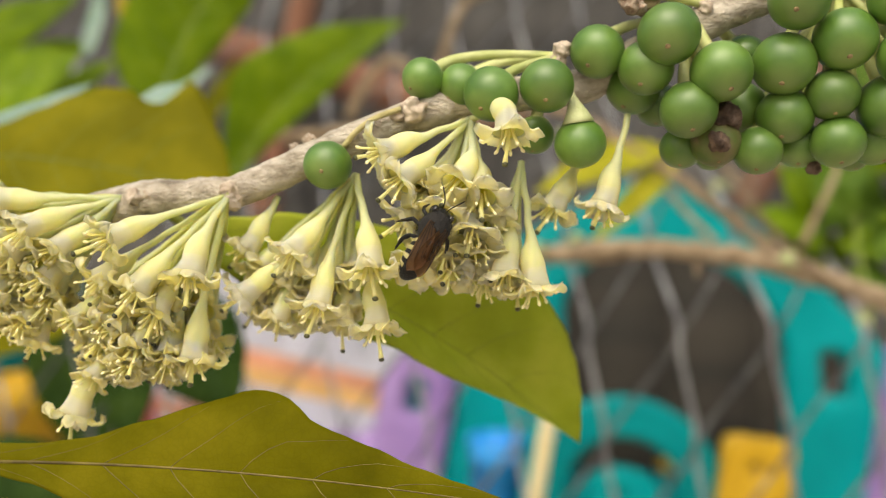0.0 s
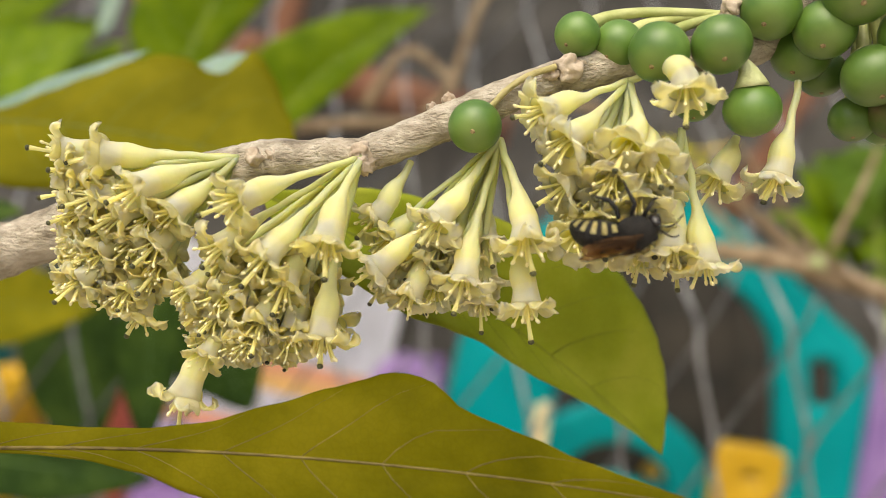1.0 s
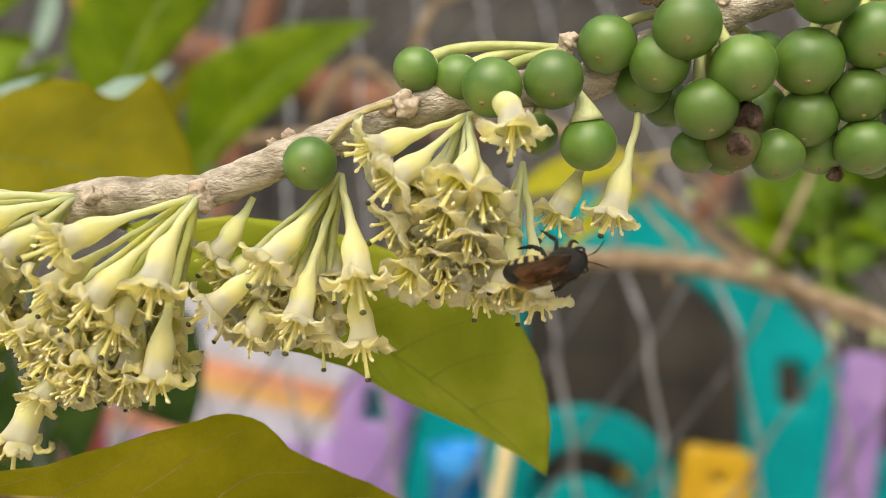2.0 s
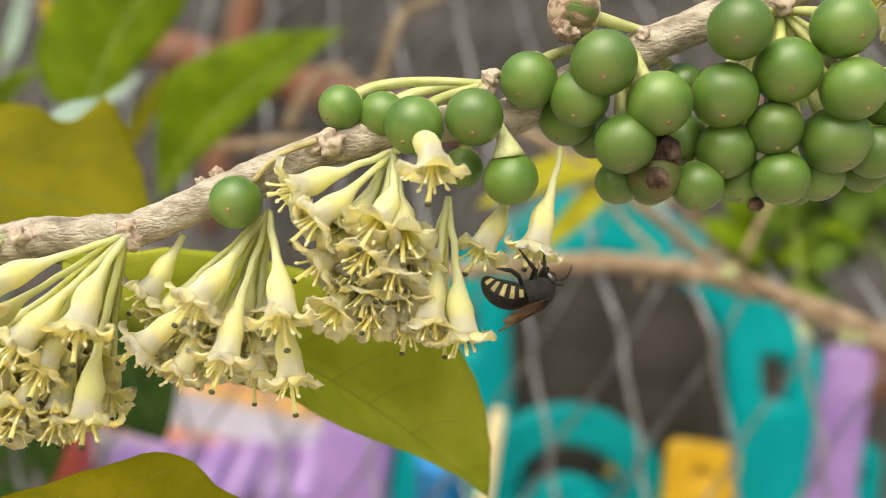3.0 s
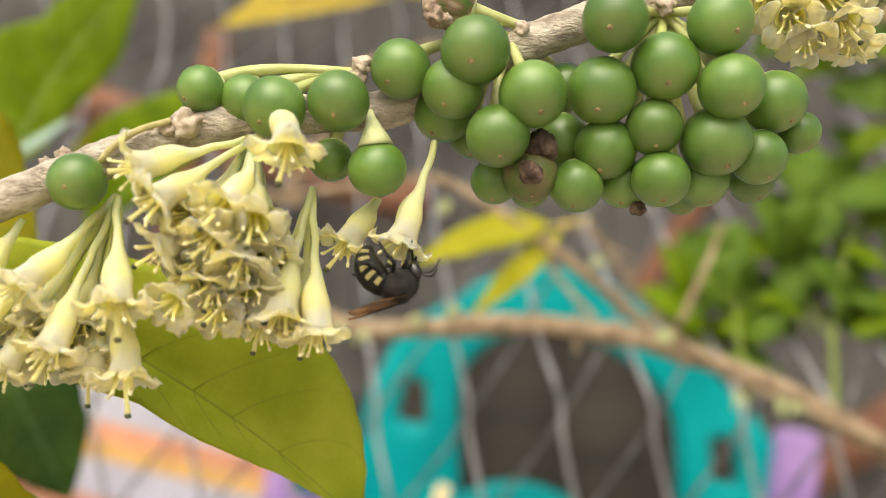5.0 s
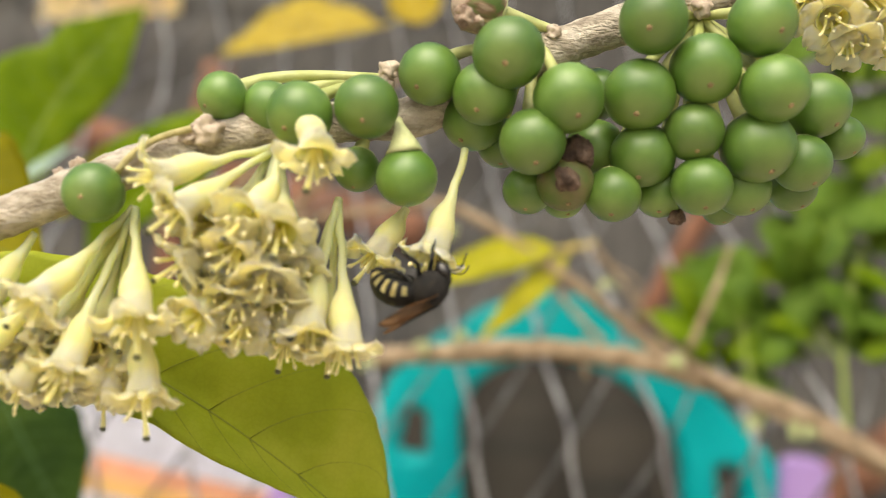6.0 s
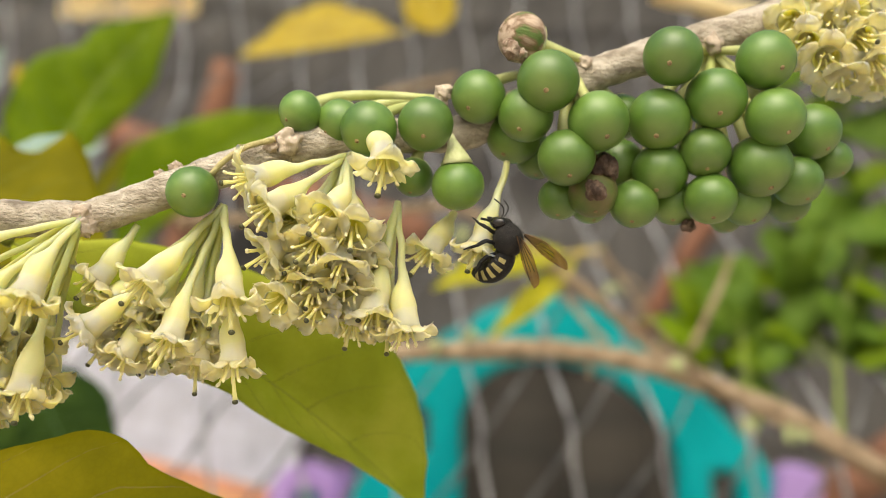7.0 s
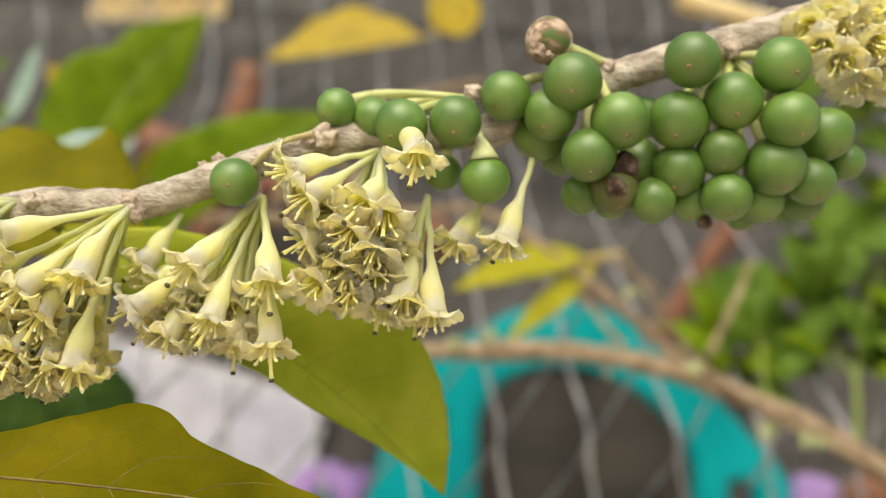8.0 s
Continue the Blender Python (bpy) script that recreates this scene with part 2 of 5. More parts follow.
YELLOW = surface("yellow_plastic", [(0.55, 0.32, 0.008), (0.64, 0.39, 0.012)], 12, 0.42, 0.05, 300)
BLUE = surface("blue_plastic", [(0.02, 0.29, 0.86), (0.04, 0.36, 0.92)], 12, 0.35, 0.05, 300)
RED = surface("red_plastic", [(0.50, 0.10, 0.08), (0.62, 0.16, 0.12)], 12, 0.45, 0.05, 300)
SHEET = surface("weathered_roof_sheet", [(0.042, 0.0385, 0.037), (0.070, 0.065, 0.062), (0.094, 0.088, 0.083)], 2.2, 0.85, 0.5, 40, lean=(0.4, 1, 3), depth=0.004)
RUST = surface("rusty_board", [(0.10, 0.042, 0.022), (0.175, 0.075, 0.042), (0.22, 0.105, 0.062)], 12, 0.85, 0.5, 90, depth=0.002)
SOIL = surface("dry_soil", [(0.29, 0.245, 0.19), (0.41, 0.355, 0.285)], 3, 0.95, 0.8, 40, depth=0.01)
TILE_WHITE = surface("white_tile", [(0.46, 0.46, 0.53), (0.55, 0.55, 0.62)], 12, 0.75, 0.05, 200)
TILE_ORANGE = surface("orange_tile", [(0.62, 0.28, 0.16), (0.70, 0.35, 0.21)], 12, 0.75, 0.05, 200)
TILE_AMBER = surface("amber_tile", [(0.64, 0.38, 0.12), (0.72, 0.45, 0.17)], 12, 0.75, 0.05, 200)
GROUT = surface("grey_grout", [(0.28, 0.27, 0.27), (0.36, 0.35, 0.34)], 60, 0.9, 0.4, 300)
CLOTH = surface("cream_cloth", [(0.74, 0.58, 0.28), (0.82, 0.70, 0.42)], 14, 0.85, 0.3, 500, through=0.2)
TWIG = surface("brown_twig_bark", [(0.16, 0.11, 0.065), (0.265, 0.19, 0.115), (0.35, 0.265, 0.175)], 120, 0.85, 0.8, 500, depth=0.001)

BEE_BLACK = surface("black_bee_cuticle", [(0.004, 0.0035, 0.0035), (0.011, 0.009, 0.008)], 700, 0.42, 0.9, 3500, depth=0.0003, spec=0.3)
BEE_FUZZ = surface("dark_bee_hair", [(0.006, 0.005, 0.0045), (0.022, 0.017, 0.014)], 900, 0.8, 1.0, 5000, depth=0.0003)
BEE_YELLOW = surface("straw_yellow_band", [(0.62, 0.52, 0.20), (0.72, 0.64, 0.32)], 900, 0.55, 0.3, 3000)
BEE_EYE = surface("bee_eye", [(0.012, 0.010, 0.010), (0.03, 0.024, 0.02)], 500, 0.2)
BEE_WING = surface("smoky_brown_wing", [(0.26, 0.14, 0.07), (0.42, 0.24, 0.12)], 400, 0.35, 0.3, 2500, through=0.75, clear=0.4)

# ---- ground, wall behind, fence ----
bm = bmesh.new()
bmesh.ops.create_grid(bm, x_segments=60, y_segments=60, size=40)
for v in bm.verts:
    far = max(abs(v.co.x), abs(v.co.y)) / 40
    v.co.z = 0.01 * noise.noise(v.co * 0.9)
    if far > 0.999:
        v.co.x *= 40
        v.co.y *= 40
        v.co.z = 0
ground = new("ground", finish(bm, "ground", SOIL))
tagged(ground, "dry brown soil ground around the fence", "ground", kind="structure")

# the shed side behind the chairs, of overlapping corrugated sheets
shed = thing("wall_shed", (0, 2.35, 0), "weathered grey corrugated sheet wall with rust stains", "wall", kind="structure")
for row in range(5):
    for col in range(5):
        bm = bmesh.new()
        nx, nz = 44, 2
        w, h = 1.24, 0.62
        grid = []
        for front in (0, 1):
            grid.append([[bm.verts.new((-3.0 + col * 1.2 + w * i / nx, 0.018 * math.sin(i / nx * 11 * 2 * math.pi) - 0.01 * (row % 2) - 0.004 * (col % 2) + 0.003 * front,
                                        0.0 + row * 0.58 + h * k / nz)) for i in range(nx + 1)] for k in range(nz + 1)])
        for layer in grid:
            for k in range(nz):
                for i in range(nx):
                    bm.faces.new((layer[k][i], layer[k][i + 1], layer[k + 1][i + 1], layer[k + 1][i]))
        part("sheet", bm, SHEET, shed)

# rusty timber boards that cross before the sheets
def board(a, b, wide, thick, label):
    a, b = cm(a), cm(b)
    ob = thing("timber_board", (a + b) / 2, label, "board", "boards at the shed")
    bm = bmesh.new()
    bmesh.ops.create_cube(bm, size=1)
    long = (b - a).length
    for v in bm.verts:
        v.co = Vector((v.co.x * long, v.co.y * thick, v.co.z * wide))
    bmesh.ops.subdivide_edges(bm, edges=[e for e in bm.edges if abs((e.verts[0].co - e.verts[1].co).x) > 0.5 * long], cuts=14)
    for v in bm.verts:
        v.co.z += 0.004 * noise.noise(Vector((v.co.x * 9, v.co.y, 3)))
    bmesh.ops.bevel(bm, geom=[e for e in bm.edges if len(e.link_faces) == 2 and e.calc_face_angle() > 1], offset=0.004, segments=2, affect="EDGES")
    m = (b - a).to_track_quat("X", "Z").to_matrix().to_4x4()
    bm.transform(m)
    part("plank", bm, RUST, ob)


board((-94.89, 215.00, 54.50), (2.21, 215.00, 28.06), 0.10, 0.03, "rust-red timber board fixed across the grey shed wall")
board((-51.81, 214.00, 71.29), (-64.60, 214.00, 3.07), 0.07, 0.03, "rust-brown upright timber board on the grey shed wall")
board((55.96, 214.00, 7.42), (79.85, 214.00, 45.47), 0.06, 0.03, "slanting rust-brown timber strip on the shed wall")
board((23.38, 214.00, -23.58), (38.80, 214.00, -6.17), 0.05, 0.03, "short slanting brown timber strut on the shed wall")
board((92.73, 213.00, -39.02), (151.53, 213.00, -2.55), 0.12, 0.03, "dark brown timber rail against the shed wall")

# chain-link fence: two families of wires that link where they cross
fence = thing("wire_fence", cm((0, 50, -80)), "grey galvanised chain-link wire fence with diamond mesh", "fence")
f0 = Vector((3.84, 50.00, -6.43))
stepx = Vector((5.3, 0, 0.0))
lean_from = -5.0


def leaned(q):
    """The fence is pushed back from the chairs' height upwards."""
    return q + Vector((0, max(0.0, min(26.0, (q.z - lean_from) * 0.9)), 0))


for family in (0, 1):
    for i in range(-16, 17):
        line, radius = [], []
        for k in range(-10, 12):
            if family == 0:
                p = f0 + stepx * i + Vector((-1.08, 0, 6.25)) * k
            else:
                p = f0 + stepx * i + Vector((4.22, 0, 6.25)) * k
            for s in (-0.22, 0.0, 0.22):
                d = Vector((-1.08, 0, 6.25)) if family == 0 else Vector((4.22, 0, 6.25))
                lean = Vector(((-0.34 if family else 0.34) * (0.0 if s == 0 else (1 if s > 0 else -1)) * 0.35, 0, 0))
                side = (0.16 if (family + k + (s > 0)) % 2 else -0.16)
                q = p + d * s + lean + Vector((0.1 * noise.noise(p * 0.13 + Vector((family * 9, 0, 0))), side, 0))
                line.append(cm(leaned(q)) - fence.location)
        if line[-1].x < -0.75 or line[0].x > 0.75:
            if min(q.x for q in line) > 0.75 or max(q.x for q in line) < -0.75:
                continue
        bm = bmesh.new()
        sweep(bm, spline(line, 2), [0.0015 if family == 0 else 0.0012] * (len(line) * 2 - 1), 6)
        part("wire", bm, WIRE if family else WIRE_LIT, fence)


# ---- leaves ----
def knot(table, u, k):
    """Smooth value of column k of the table at u."""
    for a, b in zip(table, table[1:]):
        if u <= b[0]:
            f = (u - a[0]) / (b[0] - a[0])
            f = f * f * (3 - 2 * f) * 0.5 + f * 0.5
            return a[k] + (b[k] - a[k]) * f
    return table[-1][k]


def leaf_mesh(line, width, normal, fold, wave, thick, u_peak=0.75, phase=0.0, q=0.85, edge=0.03, shape=None, vein_r=1.0):
    """A blade along the line, folded along its midrib by fold degrees. Returns the blade's and the veins' bmesh."""
    n, m = len(line) - 1, 7
    bm, veins = bmesh.new(), bmesh.new()
    folds = [radians(a) for a in (fold if isinstance(fold, tuple) else (fold, fold))]
    normal = Vector(normal).normalized()
    line = [Vector(p) for p in line]
    place = {}

    def at(i, v):
        u = i / n
        t = (line[min(i + 1, n)] - line[max(i - 1, 0)]).normalized()
        nn = (normal - t * normal.dot(t)).normalized()
        s = t.cross(nn)
        w = width * max(0.012, math.sin(math.pi * min(1, max(0, u)) ** u_peak)) ** q
        if shape:
            w = 0.01 * max(0.015, knot(shape, u, 2 if v > 0 else 1))
        fold = folds[1 if v > 0 else 0]
        w *= 1 + edge * noise.noise(Vector((u * 7 + phase, 3.0 if v > 0 else 8.0, 0))) * 1.8
        a = abs(v) * w
        ripple = wave * width * math.sin(u * 17 + phase + (2.1 if v > 0 else 0)) * v * v
        curl = 0.16 * w * v * v
        return line[i] + s * (math.copysign(a, v) * math.cos(fold)) + nn * (a * math.sin(fold) + ripple - curl)

    top, low = [], []
    for i in range(n + 1):
        t = (line[min(i + 1, n)] - line[max(i - 1, 0)]).normalized()
        nn = (normal - t * normal.dot(t)).normalized()
        row = [at(i, k / m) for k in range(-m, m + 1)]
        top.append([bm.verts.new(p) for p in row])
        low.append([bm.verts.new(p - nn * thick) for p in row])
    for i in range(n):
        for k in range(2 * m):
            bm.faces.new((top[i][k], top[i + 1][k], top[i + 1][k + 1], top[i][k + 1]))
            bm.faces.new((low[i][k], low[i][k + 1], low[i + 1][k + 1], low[i + 1][k]))
        for k in (0, 2 * m):
            bm.faces.new((top[i][k], low[i][k], low[i + 1][k], top[i + 1][k]))
    for i in (0, n):
        for k in range(2 * m):
            bm.faces.new((top[i][k], top[i][k + 1], low[i][k + 1], low[i][k]))
    rib = width * 0.020 * vein_r
    sweep(veins, line, [rib * (1.25 - 0.95 * i / n) for i in range(n + 1)], 6)
    side_veins = []
    count = 8
    for j in range(count):
        i0 = int(n * (0.06 + 0.82 * j / count))
        for sgn in (-1, 1):
            pts = []
            for k in range(7):
                v = sgn * k / 6 * 0.93
                fi = i0 + n * 0.14 * (k / 6) ** 1.25
                if fi > n - 1:
                    break
                lo = int(fi)
                pts.append(at(lo, v).lerp(at(lo + 1, v), fi - lo) if k else line[i0].copy())
            if len(pts) > 2:
                vb = bmesh.new()
                sweep(vb, pts, [rib * (0.36 - 0.045 * k) for k in range(len(pts))], 4)
                side_veins.append(vb)
    return bm, veins, side_veins


def leaf(base, tip, width, normal, skin, vein, label, fold=12, sag=0.0, wave=0.03, stalk=0.0, phase=0.0, group="leaves", u_peak=0.75, bow=(0, 0, 0), q=0.85, n=30, edge=0.03, shape=None, vein_r=1.0):
    """base and tip in cm; sag: how far the middle lies off the straight line, along the normal."""
    b, t = cm(base), cm(tip)
    ob = thing("leaf", b, label, "leaf", group)
    nrm = Vector(normal).normalized()
    mid = nrm * sag * 0.01 + Vector(bow) * 0.01
    line = bezier((0, 0, 0), (t - b) * 0.33 + mid * 1.33, (t - b) * 0.67 + mid * 1.33, t - b, n)
    blade, rib, side_veins = leaf_mesh(line, width * 0.01, nrm, fold, wave, max(0.00022, width * 0.00006), u_peak, phase, q, edge, shape, vein_r)
    part("blade", blade, skin, ob)
    part("midrib", rib, vein, ob)
    for vb in side_veins:
        part("side_vein", vb, vein, ob)
    if stalk:
        bm = bmesh.new()
        way = (line[1] - line[0]).normalized()
        sweep(bm, bezier((0, 0, 0), -way * stalk * 0.003, -way * stalk * 0.006 + Vector((0, 0, 0.001)), -way * stalk * 0.01 + Vector((0, 0, 0.003)), 8), [0.0009] * 9, 6)
        part("stalk", bm, vein, ob)
    return ob


# close leaves of the branch; shape: along the midrib, half widths of the two sides in cm
hanging_leaf = leaf((-6.72, 13.00, -0.23), (-0.05, 14.90, -4.42), 1.7, (0.30, -0.84, 0.45), LIGHT_OLIVE, SOFT_VEIN,
                    "olive-green leaf hanging behind the cream flowers", fold=(36, 36), wave=0.012, stalk=0.6, bow=(0.25, 0, 0.35), vein_r=0.7, n=44, edge=0.01,
                    shape=((0, 0, 0), (0.03, 0.23, 0.6), (0.1, 0.48, 0.9), (0.18, 0.88, 1.18), (0.26, 1.12, 1.33), (0.34, 1.33, 1.38), (0.42, 1.5, 1.12), (0.5, 1.65, 0.9), (0.56, 1.78, 0.93), (0.62, 1.98, 0.88), (0.68, 1.98, 0.75), (0.74, 1.83, 0.6), (0.8, 1.6, 0.4), (0.86, 1.25, 0.25), (0.92, 0.83, 0.1), (0.97, 0.35, 0.05), (1, 0, 0)))
leaf((-10.53, 11.20, -4.13), (-0.06, 10.20, -4.28), 1.58, (0.0, -0.93, 0.36), OLIVE_LEAF, BROWN_VEIN,
     "broad olive leaf with raised veins below the flowers", fold=8, sag=0.1, wave=0.012, phase=1.2, edge=0.006, bow=(0, 0, 0.25), n=60, vein_r=0.75,
     shape=((0, 0.3, 0.05), (0.03, 0.38, 0.05), (0.1, 0.33, 0.08), (0.18, 0.28, 0.15), (0.26, 0.28, 0.3), (0.34, 0.38, 0.55), (0.42, 0.65, 0.85), (0.5, 0.95, 1.05), (0.53, 1.07, 1.1), (0.56, 1.2, 1.1), (0.59, 1.2, 1.1), (0.62, 1.1, 1.1), (0.65, 0.83, 1.07), (0.68, 0.7, 1.05), (0.74, 0.53, 0.95), (0.8, 0.33, 0.83), (0.86, 0.2, 0.62), (0.92, 0.08, 0.43), (0.97, 0.03, 0.15), (1, 0, 0)))
leaf((-18.47, 19.50, 1.20), (-7.59, 19.50, 0.36), 2.4, (0.05, -0.86, 0.50), GOLD_LEAF, SOFT_VEIN,
     "large olive leaf with an upturned edge behind the branch", fold=(14, 10), sag=0.1, wave=0.01, phase=0.4, edge=0.008, bow=(0, 0, 0.55), n=60, vein_r=0.9,
     shape=((0, 0, 0), (0.03, 0.03, 0.28), (0.1, 0.0, 0.68), (0.18, 0.03, 1.1), (0.26, 0.15, 1.48), (0.34, 0.38, 1.73), (0.42, 0.9, 1.88), (0.5, 1.48, 1.83), (0.56, 1.98, 1.78), (0.62, 2.38, 1.7), (0.68, 2.4, 1.6), (0.71, 2.2, 1.53), (0.74, 2.05, 1.45), (0.77, 2.18, 1.35), (0.8, 3.0, 1.28), (0.83, 2.78, 1.18), (0.86, 2.38, 1.07), (0.92, 1.45, 0.65), (0.97, 0.58, 0.25), (1, 0, 0)))
# rolled edge of the olive leaf and a filler behind its notch, sky-coloured
leaf((-16.40, 20.60, 1.59), (-11.82, 20.60, 3.44), 0.55, (-0.2, -0.72, 0.66), SKY_SHEEN_LEAF, GREEN_VEIN,
     "rolled edge of the olive leaf with sky sheen in its colour", fold=6, n=20)
leaf((-10.95, 20.90, 2.77), (-9.18, 20.90, 3.44), 0.55, (0.1, -0.75, 0.66), SKY_SHEEN_LEAF, GREEN_VEIN,
     "small pale filler behind the olive leaf's notch, coloured as sky sheen", fold=6, n=20)

# leaves farther back, before the fence
leaf((-16.16, 44.00, 2.22), (-6.36, 44.00, 11.06), 2.2, (0.35, -0.85, 0.25), GREEN_LEAF, GREEN_VEIN, "soft bright green leaf near the wire fence", fold=14, sag=0.2, bow=(-0.9, 0, 0.9), edge=0.01,
     shape=((0, 0, 0), (0.03, 0.23, 0.28), (0.1, 0.8, 0.58), (0.18, 1.58, 0.75), (0.26, 2.27, 0.95), (0.34, 2.98, 1.18), (0.42, 3.03, 1.3), (0.5, 2.68, 1.38), (0.56, 2.45, 1.4), (0.62, 2.12, 1.3), (0.68, 1.88, 1.2), (0.74, 1.58, 1.03), (0.8, 1.12, 0.83), (0.86, 0.73, 0.58), (0.92, 0.4, 0.38), (0.97, 0.12, 0.15), (1, 0, 0)))
leaf((-19.19, 42.00, 6.14), (-13.43, 42.00, 15.44), 2.7, (0.25, -0.95, 0.05), GREEN_LEAF, GREEN_VEIN, "bright green leaf with pale veins and a notched tip", fold=8, wave=0.03, bow=(-0.5, 0, 0.6), edge=0.01,
     shape=((0, 0, 0), (0.03, 1.78, 0.73), (0.1, 2.58, 1.18), (0.18, 3.25, 1.28), (0.26, 3.33, 1.38), (0.34, 3.4, 1.75), (0.42, 3.3, 1.88), (0.5, 2.75, 1.98), (0.56, 2.0, 2.02), (0.62, 1.98, 2.05), (0.68, 2.0, 1.95), (0.74, 1.58, 1.62), (0.8, 1.1, 1.3), (0.86, 0.7, 0.95), (0.92, 0.38, 0.58), (0.97, 0.12, 0.23), (1, 0, 0)))
leaf((-18.17, 45.00, 5.04), (-15.90, 45.00, 9.25), 0.7, (-0.3, -0.9, 0.2), LIME_LEAF, GREEN_VEIN, "narrow pale yellow-green leaf among green ones", fold=14)
leaf((-29.99, 41.00, 8.84), (-22.95, 41.00, 11.72), 1.3, (0.1, -0.95, 0.2), GREEN_LEAF, GREEN_VEIN, "bright green leaf at the fence", fold=8)
leaf((-29.36, 42.00, 5.69), (-23.37, 43.00, 9.79), 1.5, (0.2, -0.95, 0.2), GREEN_LEAF, GREEN_VEIN, "large bright green leaf in soft light", fold=10, bow=(0, 0, 0.5))
leaf((-28.04, 44.00, 5.42), (-22.41, 44.00, 9.13), 1.2, (-0.2, -0.9, 0.3), GREEN_LEAF, GREEN_VEIN, "bright green leaf in soft light", fold=10)
# added blade for the bright gap, its sky sheen painted in
leaf((-22.54, 41.00, 8.59), (-21.59, 41.00, 12.71), 0.75, (-0.1, -0.55, 0.8), SKY_SHEEN_LEAF, GREEN_VEIN, "pale blade added in the bright gap between green leaves", fold=6)
leaf((-22.61, 45.00, 13.09), (-21.99, 45.00, 10.67), 0.40, (0.1, -0.9, 0.3), YELLOW_LEAF, YELLOW_VEIN, "small pale yellow leaf among green ones", fold=12)
leaf((-33.44, 38.00, 2.64), (-22.29, 40.00, 8.61), 3.6, (-0.1, -0.9, 0.4), GREEN_LEAF, GREEN_VEIN, "large green leaf behind the olive leaf", fold=12)
leaf((-18.06, 39.00, 5.61), (-15.49, 40.00, 7.89), 0.5, (-0.1, -0.6, 0.75), SKY_SHEEN_LEAF, GREEN_VEIN, "grey-green leaf with sky sheen in its colour", fold=4)
leaf((-2.77, 64.00, 23.45), (-15.27, 64.00, 20.70), 2.5, (-0.05, -0.93, 0.3), YELLOW_LEAF, YELLOW_VEIN, "bright yellow old leaf at the fence", fold=10, stalk=1.0, wave=0.01,
     shape=((0, 0.05, 0.05), (0.15, 0.3, 2.3), (0.4, 0.3, 4.2), (0.65, 0.3, 3.4), (0.88, 0.2, 1.2), (1, 0, 0)))
leaf((0.60, 64.00, 23.83), (-1.89, 64.00, 28.53), 2.2, (-0.05, -0.93, 0.3), YELLOW_LEAF, YELLOW_VEIN, "small bright yellow old leaf at the fence", fold=10)
leaf((7.44, 45.00, 4.12), (0.47, 45.00, 1.82), 1.05, (0.0, -0.9, 0.4), LIME_LEAF, YELLOW_VEIN, "yellow-green old leaf on a brown twig", fold=14, bow=(0, 0, 0.5), stalk=2.2)
leaf((8.08, 45.00, 3.77), (3.48, 45.00, -0.77), 0.75, (-0.3, -0.9, 0.2), LIME_LEAF, YELLOW_VEIN, "narrow yellow-green leaf hanging from a brown twig", fold=16, stalk=0.6)
leaf((-25.71, 34.00, -10.39), (-17.30, 36.00, -11.72), 1.5, (0.1, -0.9, 0.4), SHADED_LEAF, SHADED_VEIN, "dark green shaded leaf below the olive leaf", fold=10)
leaf((-31.90, 40.00, -4.59), (-21.90, 40.00, -4.67), 2.4, (0.1, -0.9, 0.35), GOLD_LEAF, SOFT_VEIN, "olive leaf in soft focus behind the flowers", fold=10)
leaf((-32.82, 58.00, -3.34), (-30.78, 58.00, -17.59), 3.6, (0.15, -0.9, 0.2), SHADED_LEAF, SHADED_VEIN, "dark green shaded leaf near the fence", fold=10)
leaf((-16.48, 33.00, -2.51), (-16.62, 33.00, -9.74), 1.2, (0.2, -0.95, 0.1), SHADED_LEAF, SHADED_VEIN, "dark green shaded leaf behind the flower clusters", fold=10)
leaf((-16.82, 37.00, -2.91), (-13.74, 38.00, -9.04), 2.4, (0.3, -0.95, 0.1), SHADED_LEAF, SHADED_VEIN, "dark green shaded leaf behind the flower clusters", fold=10)
leaf((-22.10, 24.00, -1.09), (-16.74, 24.00, -0.53), 1.6, (0.0, -0.5, 0.85), SHADED_LEAF, GREEN_VEIN, "dark green shaded leaf under the olive leaf", fold=8)

# ---- brown shrub branch along the fence, with its twigs ----
def twig(parent, name, points, r0, r1, material, steps=8, sides=10, rough=0.25, freq=60):
    pts = spline([cm(p) - parent.location for p in points], steps)
    bm = bmesh.new()
    n = len(pts) - 1
    rad = [(r0 + (r1 - r0) * i / n) * 0.01 * (1 + 0.12 * noise.noise(pts[i] * 45)) for i in range(n + 1)]
    sweep(bm, pts, rad, sides, rough=rough, freq=freq)
    return part(name, bm, material, parent)


shrub = thing("shrub_branch", cm((24.30, 44.00, -6.58)), "bare brown shrub branches with buds along the fence", "branch")
twig(shrub, "main_limb", [(-5.46, 44.50, -0.70), (-1.71, 44.00, -1.55), (1.95, 44.00, -1.33), (6.49, 44.00, -1.05), (11.05, 44.00, -1.49), (15.32, 44.00, -2.56),
                          (19.58, 44.00, -4.08), (24.30, 44.00, -6.64), (30.73, 44.00, -10.36)], 0.48, 0.62, TWIG)
twig(shrub, "side_limb", [(-6.48, 46.00, 5.38), (-2.31, 46.00, 6.06), (1.29, 46.00, 6.56), (4.28, 45.50, 5.20), (7.79, 45.00, 2.82), (11.21, 44.60, 0.14), (13.68, 44.20, -1.97)], 0.22, 0.36, TWIG)
twig(shrub, "twig", [(9.17, 43.00, 4.08), (10.84, 43.00, 1.85), (13.11, 43.20, -0.90), (16.44, 43.20, -3.34), (20.70, 43.40, -5.12), (24.86, 43.40, -6.91)], 0.12, 0.22, TWIG)
